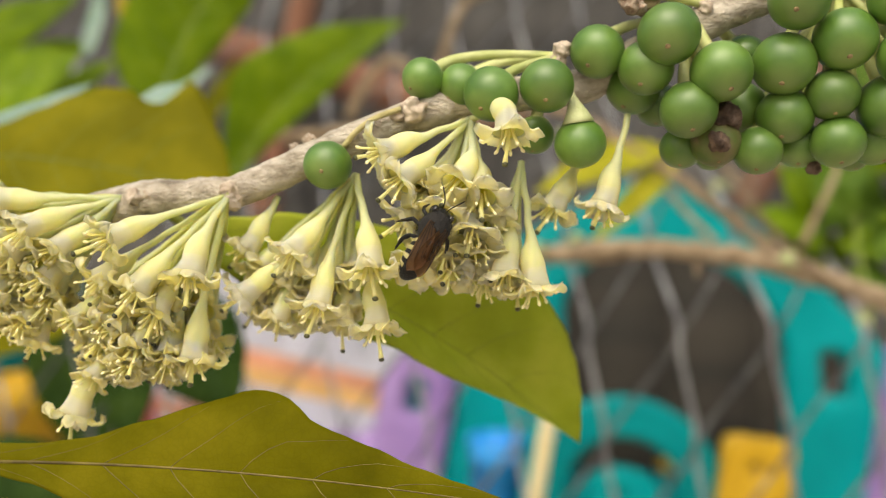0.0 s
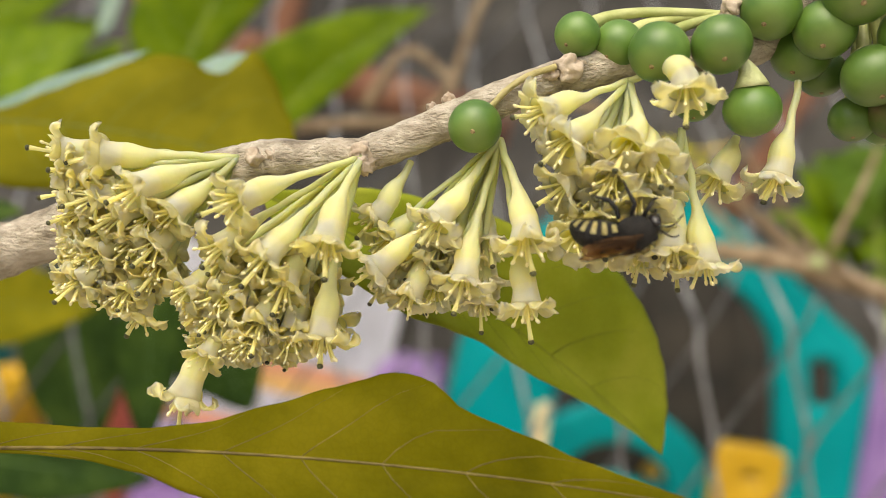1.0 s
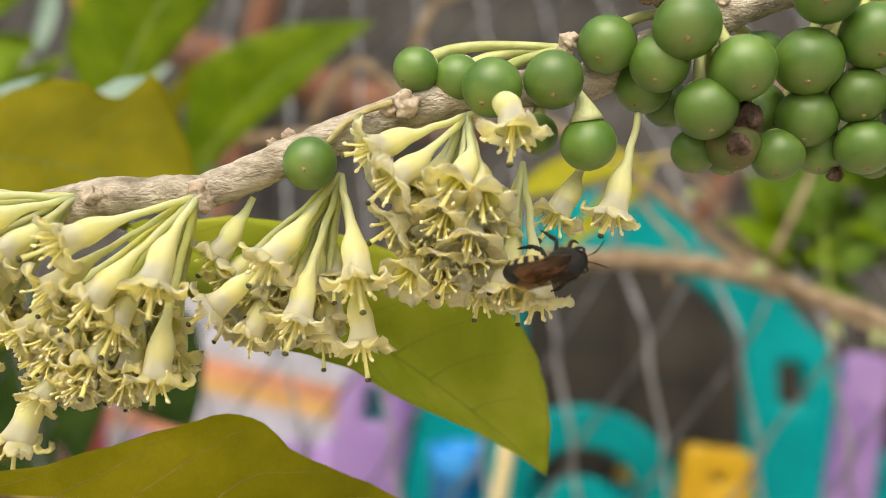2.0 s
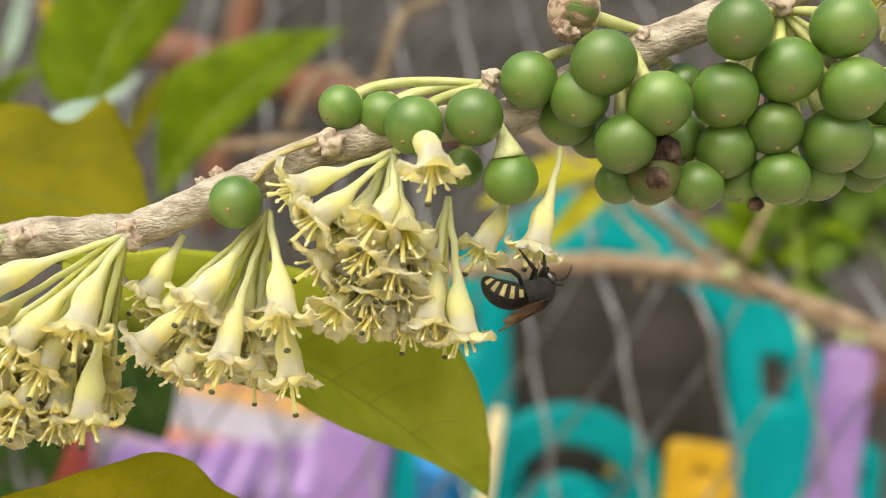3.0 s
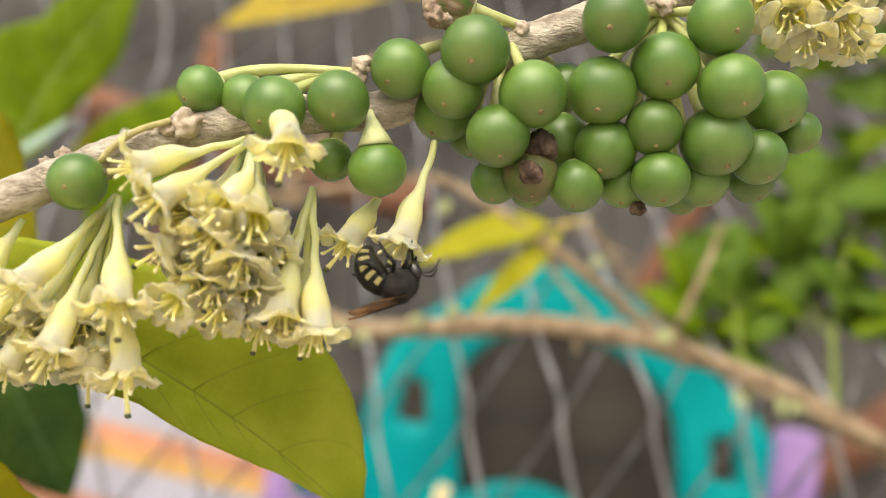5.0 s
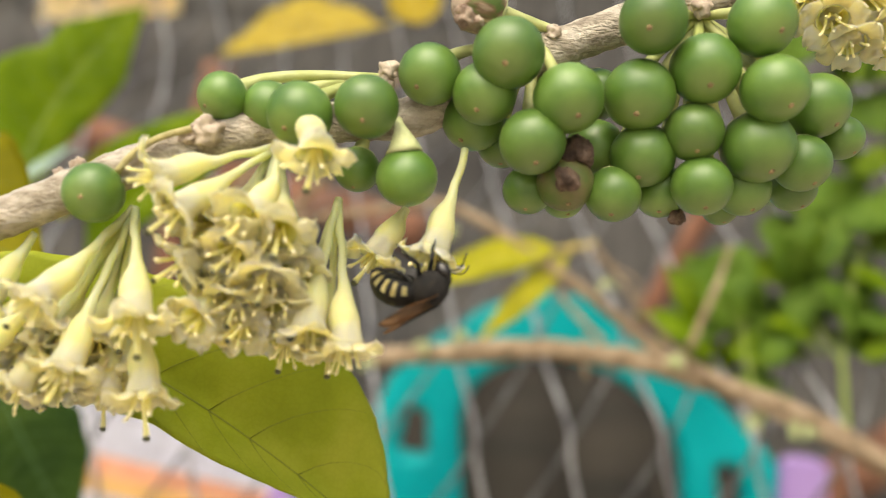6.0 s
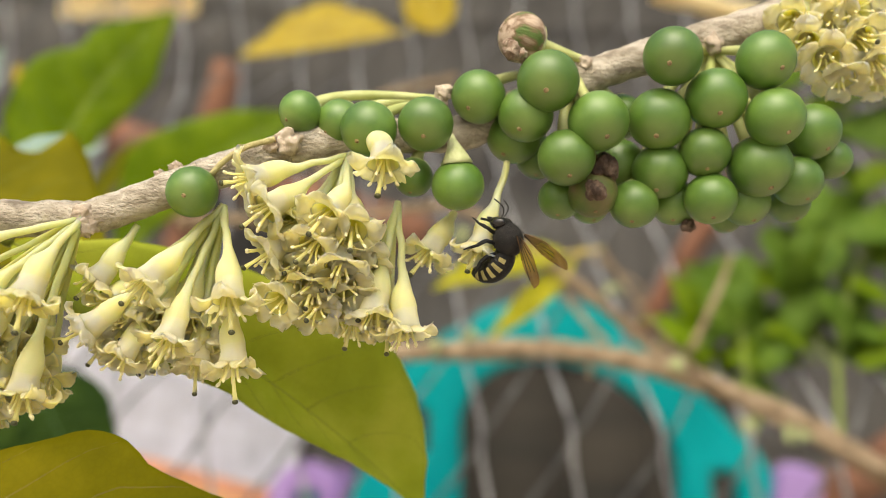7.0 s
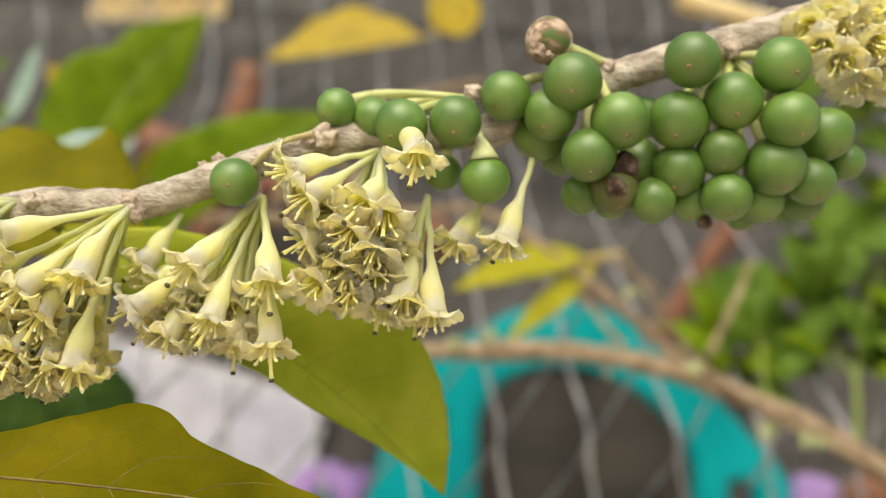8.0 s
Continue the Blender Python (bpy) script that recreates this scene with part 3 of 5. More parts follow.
twig(shrub, "twig", [(16.08, 43.40, 4.25), (15.37, 43.40, 2.29), (13.97, 43.40, -0.89)], 0.12, 0.2, TWIG)
twig(shrub, "twig", [(7.05, 45.00, 2.63), (8.37, 45.00, 0.98), (9.87, 44.50, -0.65)], 0.14, 0.18, TWIG)
twig(shrub, "twig", [(8.73, 43.50, -0.40), (8.64, 43.30, -1.32), (8.74, 43.30, -2.45)], 0.14, 0.1, TWIG)
twig(shrub, "twig", [(10.88, 43.80, 0.54), (11.54, 43.50, 2.24), (8.41, 43.20, 3.86)], 0.10, 0.08, TWIG)
twig(shrub, "twig", [(-7.46, 50.00, 5.70), (-5.46, 50.00, 8.69), (-4.13, 50.00, 12.67), (-2.81, 50.00, 14.00), (1.51, 50.00, 15.33)], 0.32, 0.25, TWIG)
twig(shrub, "twig", [(-14.76, 50.00, 5.53), (-10.44, 50.00, 5.86), (-6.13, 50.00, 5.70)], 0.4, 0.3, TWIG)
twig(shrub, "twig", [(-10.72, 50.00, 6.58), (-8.30, 50.00, 10.14), (-5.06, 50.00, 8.03)], 0.36, 0.25, TWIG)
twig(shrub, "twig", [(16.39, 60.00, 26.34), (22.84, 60.00, 24.91), (35.76, 60.00, 22.04)], 0.9, 0.7, CLOTH)
# little bud clusters on the limbs
BUD = surface("pale_green_bud", [(0.30, 0.36, 0.14), (0.48, 0.50, 0.26)], 500, 0.7, 0.4, 1500)
for p in ((-3.04, 43.20, -1.62), (-1.93, 43.20, -1.88), (0.68, 43.20, -1.07), (2.47, 43.20, -0.44), (9.68, 42.80, 2.15), (19.59, 42.80, -4.77), (18.76, 42.80, -4.65), (16.86, 42.90, -4.41), (12.99, 42.80, -1.40), (1.90, 45.40, 5.05)):
    for k in range(6):
        o = Vector((rng.uniform(-0.4, 0.4), rng.uniform(-0.2, 0.1), rng.uniform(-0.45, 0.2)))
        bm = bmesh.new()
        root, end = cm(Vector(p) + Vector((0, 0, 0.3))) - shrub.location, cm(Vector(p) + o) - shrub.location
        sweep(bm, [root.lerp(end, u / 6) + (end - root).normalized() * 0.002 * (u == 6) for u in range(7)], [0.0004, 0.0004, 0.0005, 0.0009, 0.0012, 0.0011, 0.0004], 7)
        part("bud", bm, BUD, shrub)

# green bush at the fence
bush = thing("bush", cm((24.14, 48.00, -4.83)), "leafy green bush growing through the wire fence", "bush")
for pts, r in ((((26.11, 52.00, -5.64), (26.03, 52.00, -0.97), (27.36, 53.00, 3.92), (29.74, 53.00, 9.30)), 0.2),
               (((21.03, 52.00, -5.04), (20.12, 52.00, -1.05), (19.86, 52.00, 2.34)), 0.14),
               (((26.00, 52.00, -1.64), (24.44, 53.00, 1.77), (22.51, 54.00, 6.08)), 0.14),
               (((31.83, 54.00, -3.69), (31.46, 54.00, 3.36), (32.22, 55.00, 14.66)), 0.2)):
    twig(bush, "stem", pts, r, r * 0.5, GREEN_VEIN)
bush_leaves = []
for k in range(4):
    long = 0.062
    line = bezier((0, 0, 0), (long * 0.3, 0, 0.006 + 0.002 * k), (long * 0.7, 0, 0.008), (long, 0, -0.008 + 0.004 * k), 14)
    bl, ve, extra = leaf_mesh(line, 0.015 + 0.0022 * k, (0, 0, 1), 8 + 3 * k, 0.05, 0.0003, phase=k)
    bush_leaves.append((finish(bl, "bush_leaf", (GREEN_LEAF, BUSH_LEAF, BUSH_LEAF, BUSH_LEAF)[k]), finish(ve, "bush_leaf_midrib", GREEN_VEIN)))
    for vb in extra:
        vb.free()
# clumps: middle of each, its spread and how many leaves it bears
for centre, spread, count in (((26.66, 54.00, 4.26), (5.4, 2.8, 6.2), 24), ((19.80, 53.00, -0.54), (2.6, 1.2, 2.0), 9), ((23.86, 54.00, 5.73), (4.2, 2.4, 3.8), 11),
                              ((30.42, 54.00, 12.10), (3.2, 2, 4.4), 20), ((18.42, 53.00, 1.28), (1.6, 0.8, 1.6), 5), ((32.01, 54.00, -0.19), (3.2, 2, 5), 10),
                              ((26.32, 55.00, -0.28), (4.4, 2, 2.4), 9), ((31.90, 56.00, 20.44), (3, 2, 3.4), 10)):
    for k in range(count):
        o = Vector([max(-1.6, min(1.6, rng.gauss(0, 0.6))) * s for s in spread])
        me, ve = rng.choice(bush_leaves)
        a = rng.uniform(0, 2 * math.pi)
        ob = new("leaf", me)
        ob.parent = bush
        way = Vector((math.cos(a), 0.35 * math.sin(a), 0.45 + 0.75 * rng.uniform(-1, 1))).normalized()
        # the blade looks up and outwards
        face = (Vector((rng.uniform(-0.5, 0.5), -0.8, rng.uniform(0.2, 0.9)))).normalized()
        face = (face - way * face.dot(way)).normalized()
        across = face.cross(way)
        m = Matrix((way, across, face)).transposed().to_4x4()
        s = rng.uniform(0.5, 1.0)
        ob.matrix_basis = Matrix.Translation(cm(Vector(centre) + o) - bush.location) @ m @ Matrix.Diagonal((s, s, s, 1))
        part("midrib", ve, None, ob)

# ---- stacked plastic chairs and toys behind the fence ----
def band(outer, inner, hole=None, steps=40, across=6, thick=0.03, straight=0.4, gable=None, more=0.0, splay=0.0):
    """A plastic panel between two half-arches with straight legs. hole: (z0, z1, half width) of a slot in each leg; more, splay: how much one leg widens, and the other downwards."""
    bm = bmesh.new()
    rows = []
    (ao, bo), (ai, bi) = outer, inner
    path = []
    for k in range(17):
        path.append(("leg", -1, -straight + straight * k / 16))
    for k in range(1, steps):
        path.append(("arc", 0, math.pi - math.pi * k / steps))
    for k in range(17):
        path.append(("leg", 1, -straight * k / 16))
    for kind, sgn, p in path:
        if kind == "leg":
            o, i = Vector((sgn * ao, 0, p)), Vector((sgn * ai, 0, p))
        else:
            o, i = Vector((ao * math.cos(p), 0, knot(gable, abs(math.cos(p)), 1) if gable else bo * math.sin(p))), Vector((ai * math.cos(p), 0, bi * math.sin(p)))
        rows.append([bm.verts.new(o.lerp(i, j / across)) for j in range(across + 1)])
    for a in range(len(rows) - 1):
        for j in range(across):
            mid = sum((v.co for v in (rows[a][j], rows[a + 1][j], rows[a + 1][j + 1], rows[a][j + 1])), Vector()) / 4
            if hole and hole[0] < mid.z < hole[1] and abs(abs(mid.x) - (ao + ai) / 2) < hole[2]:
                continue
            bm.faces.new((rows[a][j], rows[a + 1][j], rows[a + 1][j + 1], rows[a][j + 1]))
    ret = bmesh.ops.extrude_face_region(bm, geom=list(bm.faces))
    moved = [v for v in ret["geom"] if isinstance(v, bmesh.types.BMVert)]
    for v in moved:
        v.co.y += thick
    for v in bm.verts:
        v.co.x += max(0.0, v.co.x - (ao + ai) / 2) * more
        if v.co.x < -(ao + ai) / 2:
            v.co.x += min(0.0, v.co.z) * splay
    bmesh.ops.recalc_face_normals(bm, faces=bm.faces)
    sharp = [e for e in bm.edges if len(e.link_faces) == 2 and e.calc_face_angle() > 1.2]
    bmesh.ops.bevel(bm, geom=sharp, offset=0.004, segments=2, affect="EDGES", clamp_overlap=True)
    return bm


def rounded_box(size, bevel, taper=1.0):
    bm = bmesh.new()
    bmesh.ops.create_cube(bm, size=1)
    for v in bm.verts:
        k = taper if v.co.z > 0 else 1.0
        v.co = Vector((v.co.x * size[0] * k, v.co.y * size[1] * k, v.co.z * size[2]))
    bmesh.ops.bevel(bm, geom=list(bm.edges), offset=bevel, segments=3, affect="EDGES")
    return bm


def moved(bm, m):
    bm.transform(m)
    return bm


# added dark box, standing for the shaded wall seen through the chair's opening
NEAR_BLACK_WOOD = surface("near_black_wood", [(0.013, 0.011, 0.008), (0.021, 0.017, 0.012), (0.030, 0.024, 0.017)], 8, 0.9, 0.5, 120, lean=(0.3, 1, 2), depth=0.002)
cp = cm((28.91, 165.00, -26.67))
crate = thing("dark_backing_box", (cp.x, cp.y, 0), "dark planked box added behind the teal chair for the shaded wall in its opening", "crate")
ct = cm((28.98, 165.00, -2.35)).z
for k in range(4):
    part("plank", moved(rounded_box((0.158, 0.02, ct), 0.001), Matrix.Translation((-0.24 + 0.16 * k, 0.0, ct / 2))), NEAR_BLACK_WOOD, crate)
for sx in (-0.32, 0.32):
    part("side_panel", moved(rounded_box((0.02, 0.4, ct), 0.004), Matrix.Translation((sx, 0.2, ct / 2))), NEAR_BLACK_WOOD, crate)
part("lid", moved(rounded_box((0.68, 0.44, 0.02), 0.004), Matrix.Translation((0, 0.2, ct + 0.011))), NEAR_BLACK_WOOD, crate)

CHAIR = cm((22.40, 121.00, -14.20))
teal_chair = thing("plastic_chair", (CHAIR.x, CHAIR.y, 0), "teal plastic chair with an arched open back and slotted posts", "chair", "stacked chairs")
up = CHAIR.z
# the back is turned a little, so that it leans to one side
lean = Matrix.Translation((0, 0, up)) @ Matrix.Rotation(radians(9.3), 4, "Y") @ Matrix(((1, 0, -0.2, 0), (0, 1, 0, 0), (0, 0, 1, 0), (0, 0, 0, 1)))
part("back_frame", moved(band((0.283, 0.225), (0.157, 0.120), (-0.046, 0.022, 0.012), across=8, thick=0.035, straight=0.36, gable=((0, 0.212), (0.2, 0.205), (0.4, 0.176), (0.58, 0.138), (0.74, 0.106), (0.88, 0.062), (1, 0)), more=0.5, splay=0.24), lean), TEAL, teal_chair)
part("seat", moved(rounded_box((0.46, 0.44, 0.035), 0.012), Matrix.Translation((0.05, 0.22, 0.33))), TEAL, teal_chair)
for sx in (-0.2, 0.24):
    for sy in (0.03, 0.42):
        part("leg", moved(rounded_box((0.05, 0.05, 0.33), 0.012, 1.25), Matrix.Translation((sx + 0.05, sy, 0.165))), TEAL, teal_chair)

inner = cm((13.53, 107.00, -32.92))
low_chair = thing("plastic_chair", (inner.x, inner.y, 0), "small teal plastic chair with a round arched back", "chair", "stacked chairs")
tilt = Matrix.Translation((0, 0, inner.z)) @ Matrix.Rotation(radians(10), 4, "Y")
part("back_frame", moved(band((0.127, 0.124), (0.072, 0.074), None, thick=0.03, straight=0.22), tilt), TEAL, low_chair)
part("back_panel", moved(band((0.044, 0.036), (0.004, 0.004), None, thick=0.02, straight=0.2), tilt), TEAL, low_chair)
part("seat", moved(rounded_box((0.3, 0.26, 0.03), 0.01), Matrix.Translation((0, 0.14, 0.42))), TEAL, low_chair)
for sx in (-0.12, 0.12):
    for sy in (0.03, 0.25):
        part("leg", moved(rounded_box((0.035, 0.035, 0.41), 0.01, 1.2), Matrix.Translation((sx, sy, 0.205))), TEAL, low_chair)


def slotted_post(place, turn, size, material, label, slot=(0.03, 0.06), square=2):
    """An upright plastic panel with a rounded top and a slot through it, standing on the ground."""
    p = cm(place)
    ob = thing("plastic_chair", (p.x, p.y, 0), label, "chair", "stacked chairs")
    w, h = size
    bm = bmesh.new()
    rows, across = [], 8
    zs = [-p.z + 0.03 + (p.z - 0.11) * k / 8 for k in range(9)] + [-0.06, -slot[1] / 2, -slot[1] / 6, slot[1] / 6, slot[1] / 2] + [slot[1] / 2 + (h - slot[1] / 2) * k / 9 for k in range(1, 10)]
    for z in zs:
        u = max(0.0, (z - (h - w / 2)) / (w / 2))
        half = w / 2 * max(0.02, 1 - u ** square) ** (1 / square) * (1 + 0.1 * min(0, z))
        xs = [-1, -0.75, -0.5, -slot[0] / w, slot[0] / w, 0.5, 0.75, 1]
        rows.append([bm.verts.new((x * half, 0, z)) for x in xs])
    for a in range(len(rows) - 1):
        for j in range(7):
            zmid = (zs[a] + zs[a + 1]) / 2
            if j == 3 and abs(zmid) < slot[1] / 2:
                continue
            bm.faces.new((rows[a][j], rows[a + 1][j], rows[a + 1][j + 1], rows[a][j + 1]))
    ret = bmesh.ops.extrude_face_region(bm, geom=list(bm.faces))
    for v in ret["geom"]:
        if isinstance(v, bmesh.types.BMVert):
            v.co.y += 0.03
    bmesh.ops.recalc_face_normals(bm, faces=bm.faces)
    bmesh.ops.bevel(bm, geom=[e for e in bm.edges if len(e.link_faces) == 2 and e.calc_face_angle() > 1.2], offset=0.004, segments=2, affect="EDGES")
    bm.transform(Matrix.Translation((0, 0, p.z)) @ Matrix.Rotation(radians(turn), 4, "Y"))
    part("arm_panel", bm, material, ob)
    part("seat", moved(rounded_box((0.1, 0.4, 0.03), 0.01), Matrix.Translation((0, 0.24, 0.41))), material, ob)
    return ob


slotted_post((53.60, 119.00, -22.00), 8, (0.064, 0.075), PURPLE, "lilac plastic chair arm beside the teal chair", (0.004, 0.006), 5)
slotted_post((-14.07, 119.00, -22.90), 8, (0.105, 0.06), PURPLE, "lilac plastic chair arm with a slot beside the teal chair", (0.030, 0.05))
slotted_post((-14.84, 126.00, -24.20), 8, (0.10, 0.05), TEAL, "teal plastic chair arm behind a lilac one", (0.01, 0.02))
slotted_post((59.00, 126.00, -34.17), 5, (0.06, 0.05), TEAL, "teal plastic chair arm behind a lilac one", (0.01, 0.02))
slotted_post((29.37, 104.00, -28.20), 7, (0.084, 0.035), YELLOW, "yellow plastic stool side with a small slot", (0.018, 0.010), 8)

# blue bowl rim and pale strip between the chairs
def tub(place, radius, height, material, label, name="plastic_tub", category="tub"):
    p = cm(place)
    ob = thing(name, (p.x, p.y, 0), label, category)
    bm = bmesh.new()
    prof = [(0.0, 0.0), (0.8, 0.0), (0.86, 0.03), (1.0, 1.0), (1.05, 1.0), (1.05, 0.97), (1.02, 0.96), (0.96, 0.94), (0.82, 0.06), (0.0, 0.05)]
    rings = []
    for r, z in prof:
        rings.append([bm.verts.new((max(0.002, r * radius) * math.cos(a * math.pi / 16), max(0.002, r * radius) * math.sin(a * math.pi / 16), z * height)) for a in range(32)])
    for a in range(len(rings) - 1):
        for k in range(32):
            bm.faces.new((rings[a][k], rings[a][(k + 1) % 32], rings[a + 1][(k + 1) % 32], rings[a + 1][k]))
    part("wall", bm, material, ob)
    bm = bmesh.new()
    rim = [Vector((radius * 1.05 * math.cos(a * math.pi / 20), radius * 1.05 * math.sin(a * math.pi / 20), height)) for a in range(41)]
    sweep(bm, rim, [0.0035] * 41, 8)
    part("rim", bm, material, ob)
    return ob


tub((-2.40, 112.00, -27.06), 0.035, cm((-2.40, 112.00, -27.06)).z, BLUE, "narrow blue plastic bin among the chairs", "plastic_bin", "bin")
tub((-65.54, 108.00, -19.58), 0.05, cm((-65.54, 108.00, -19.58)).z, YELLOW, "yellow plastic bin behind the fence", "plastic_bin", "bin")
tub((-74.87, 116.00, -15.12), 0.05, cm((-74.87, 116.00, -15.12)).z, TEAL, "teal plastic bin behind the fence", "plastic_bin", "bin")
tub((-56.36, 122.00, -17.29), 0.03, cm((-56.36, 122.00, -17.29)).z, RED, "red plastic bin behind the fence", "plastic_bin", "bin")
bm = rounded_box((0.018, 0.012, 0.3), 0.004)
strip = thing("cloth_strip", cm((2.08, 103.00, -34.77)), "pale yellow strap hanging beside the teal chair", "strap")
part("strap", moved(bm, Matrix.Rotation(radians(9), 4, "Y")), CLOTH, strip)
hang = thing("cloth", cm((-33.41, 90.00, 38.07)), "pale yellow striped cloth hanging behind the fence", "cloth")
bm = bmesh.new()
nx, nz = 40, 8
g = [[bm.verts.new((-0.075 + 0.15 * i / nx, 0.006 * math.sin(i * 1.1), -0.05 + 0.16 * k / nz + 0.012 * (i / nx))) for i in range(nx + 1)] for k in range(nz + 1)]
for k in range(nz):
    for i in range(nx):
        bm.faces.new((g[k][i], g[k][i + 1], g[k + 1][i + 1], g[k + 1][i]))
bmesh.ops.solidify(bm, geom=list(bm.faces), thickness=0.002)
part("folds", bm, CLOTH, hang)

# lilac bench whose seat slopes away
bench = thing("plastic_table", cm((-31.66, 124.00, -37.74)) - Vector((0, 0, 0)), "lilac plastic table with a ribbed top", "table")
bench.location.z = 0
bz = cm((-31.67, 124.00, -30.20)).z
for k in range(9):
    part("slat", moved(rounded_box((0.044, 0.5, 0.02), 0.005), Matrix.Translation((-0.21 + k * 0.05, 0.2, bz - 0.0)) @ Matrix.Rotation(radians(14), 4, "X")), PURPLE, bench)
part("apron", moved(rounded_box((0.46, 0.02, 0.10), 0.006), Matrix.Translation((0, -0.03, bz - 0.12))), PURPLE, bench)
for sx in (-0.2, 0.2):
    for sy in (0.0, 0.4):
        part("leg", moved(rounded_box((0.04, 0.04, bz - 0.09), 0.01, 1.2), Matrix.Translation((sx, sy, (bz - 0.09) / 2))), PURPLE, bench)

# white board with coloured bands, leaning behind the chairs
c0 = cm((-18.87, 135.00, -25.10))
striped = thing("striped_board", (c0.x, c0.y, 0), "white board with coral and amber bands leaning behind the chairs", "board")
slope = Matrix.Translation((0, 0, c0.z)) @ Matrix.Rotation(radians(12), 4, "Y")
part("backing", moved(rounded_box((0.40, 0.012, 0.44), 0.002), slope @ Matrix.Translation((-0.20, 0.012, -0.055))), GROUT, striped)
TILE_ME = {}
for mt in (TILE_WHITE, TILE_ORANGE, TILE_AMBER):
    TILE_ME[mt] = finish(rounded_box((0.0262, 0.008, 0.0262), 0.0015), "tile", mt, False)
for row in range(15):
    mt = {5: TILE_ORANGE, 6: TILE_AMBER, 9: TILE_ORANGE}.get(row, TILE_WHITE)
    for col in range(14):
        ob = new("tile", TILE_ME[mt])
        ob.parent = striped
        ob.matrix_basis = slope @ Matrix.Translation((-0.014 - 0.028 * col, 0.003 * rng.uniform(-0.3, 0.3), 0.14 - 0.028 * row))
part("edge_post", moved(rounded_box((0.014, 0.03, 0.52), 0.003), slope @ Matrix.Translation((0.008, 0, -0.06))), NEAR_BLACK_WOOD, striped, "dark wooden edge post")
part("stand", moved(rounded_box((0.26, 0.05, c0.z - 0.12), 0.004), Matrix.Translation((-0.2, 0.05, (c0.z - 0.12) / 2))), GROUT, striped)

# ---- the near branch ----
BRANCH = [(-12.53, 12.40, -2.15), (-11.10, 12.40, -1.60), (-9.87, 12.40, -1.16), (-8.05, 12.20, -0.44), (-6.61, 11.90, -0.06), (-5.79, 11.90, 0.02), (-5.77, 11.90, 0.04), (-5.17, 11.90, 0.08),
          (-4.62, 11.90, 0.27), (-3.83, 11.90, 0.63), (-3.04, 11.90, 0.98), (-2.34, 11.95, 1.24), (-1.40, 12.10, 1.52), (-0.53, 12.30, 1.65),
          (0.33, 12.40, 1.79), (1.20, 12.40, 2.28), (2.25, 12.30, 2.77), (2.98, 12.30, 3.07), (4.13, 12.30, 3.49), (5.23, 12.40, 3.95),
          (6.60, 12.50, 4.45), (9.33, 12.60, 5.28)]
branch = thing("branch", cm(BRANCH[6]), "grey-brown woody branch with corky leaf scars", "branch")
pts = spline([cm(p) - branch.location for p in BRANCH], 30)
n = len(pts) - 1
bm = bmesh.new()
rad = []
for i, p in enumerate(pts):
    u = i / n
    base = 0.0048 - 0.0023 * min(1, u * 4) if u < 0.25 else 0.0025 + 0.0003 * (u - 0.25) / 0.75
    rad.append(base * (1 + 0.10 * noise.noise(p * 240) + 0.04 * noise.noise(p * 700)))
sweep(bm, pts, rad, 28, rough=0.05, freq=1100)
part("stem", bm, BARK, branch)


def scar(place, size, parent=branch):
    """A corky, lumpy scar round a node."""
    bm = bmesh.new()
    bmesh.ops.create_icosphere(bm, subdivisions=4, radius=0.0062 * size)
    seed = Vector((rng.uniform(0, 9), rng.uniform(0, 9), 0))
    for v in bm.verts:
        d = v.co.normalized()
        v.co *= 1 + 0.55 * noise.noise(d * 1.6 + seed) + 0.16 * noise.noise(d * 4.5 + seed) + 0.05 * noise.noise(d * 13)
        v.co += cm(place) - parent.location
    part("corky_scar", bm, CORK, parent, "pale pinkish corky scar")


for p, s in (((-2.28, 11.65, 1.31), 0.30), ((-2.52, 11.70, 1.22), 0.18), ((-0.08, 11.90, 2.23), 0.20), ((-0.12, 11.95, 2.09), 0.18), ((-5.10, 11.70, -0.06), 0.26), ((-5.13, 11.65, 0.09), 0.22),
             ((-6.61, 11.60, -0.02), 0.20), ((-6.40, 11.70, -0.01), 0.22), ((-3.95, 11.90, 0.88), 0.14), ((-4.18, 11.90, 0.76), 0.12), ((2.09, 12.10, 2.86), 0.2), ((4.03, 12.00, 3.26), 0.24)):
    scar(p, s)
bm = bmesh.new()
sweep(bm, spline([cm(p) - branch.location for p in ((-3.35, 11.60, 0.74), (-3.16, 11.55, 0.95), (-2.87, 11.55, 1.16), (-2.48, 11.60, 1.31))], 8), [0.00045] * 25, 8)
part("curved_stalk", bm, DRY_STALK, branch, "bent yellowish dry stalk")

# ---- berries ----
def berry_mesh(r):
    bm = bmesh.new()
    ellipsoid(bm, (0, 0, 0), (r, r, r * 0.95), None, 32, 20)
    for v in bm.verts:
        v.co *= 1 + 0.012 * noise.noise(v.co * 260)
        up = v.co.z / r
        if up > 0.9:
            v.co.z -= (up - 0.9) * r * 0.5
    return bm


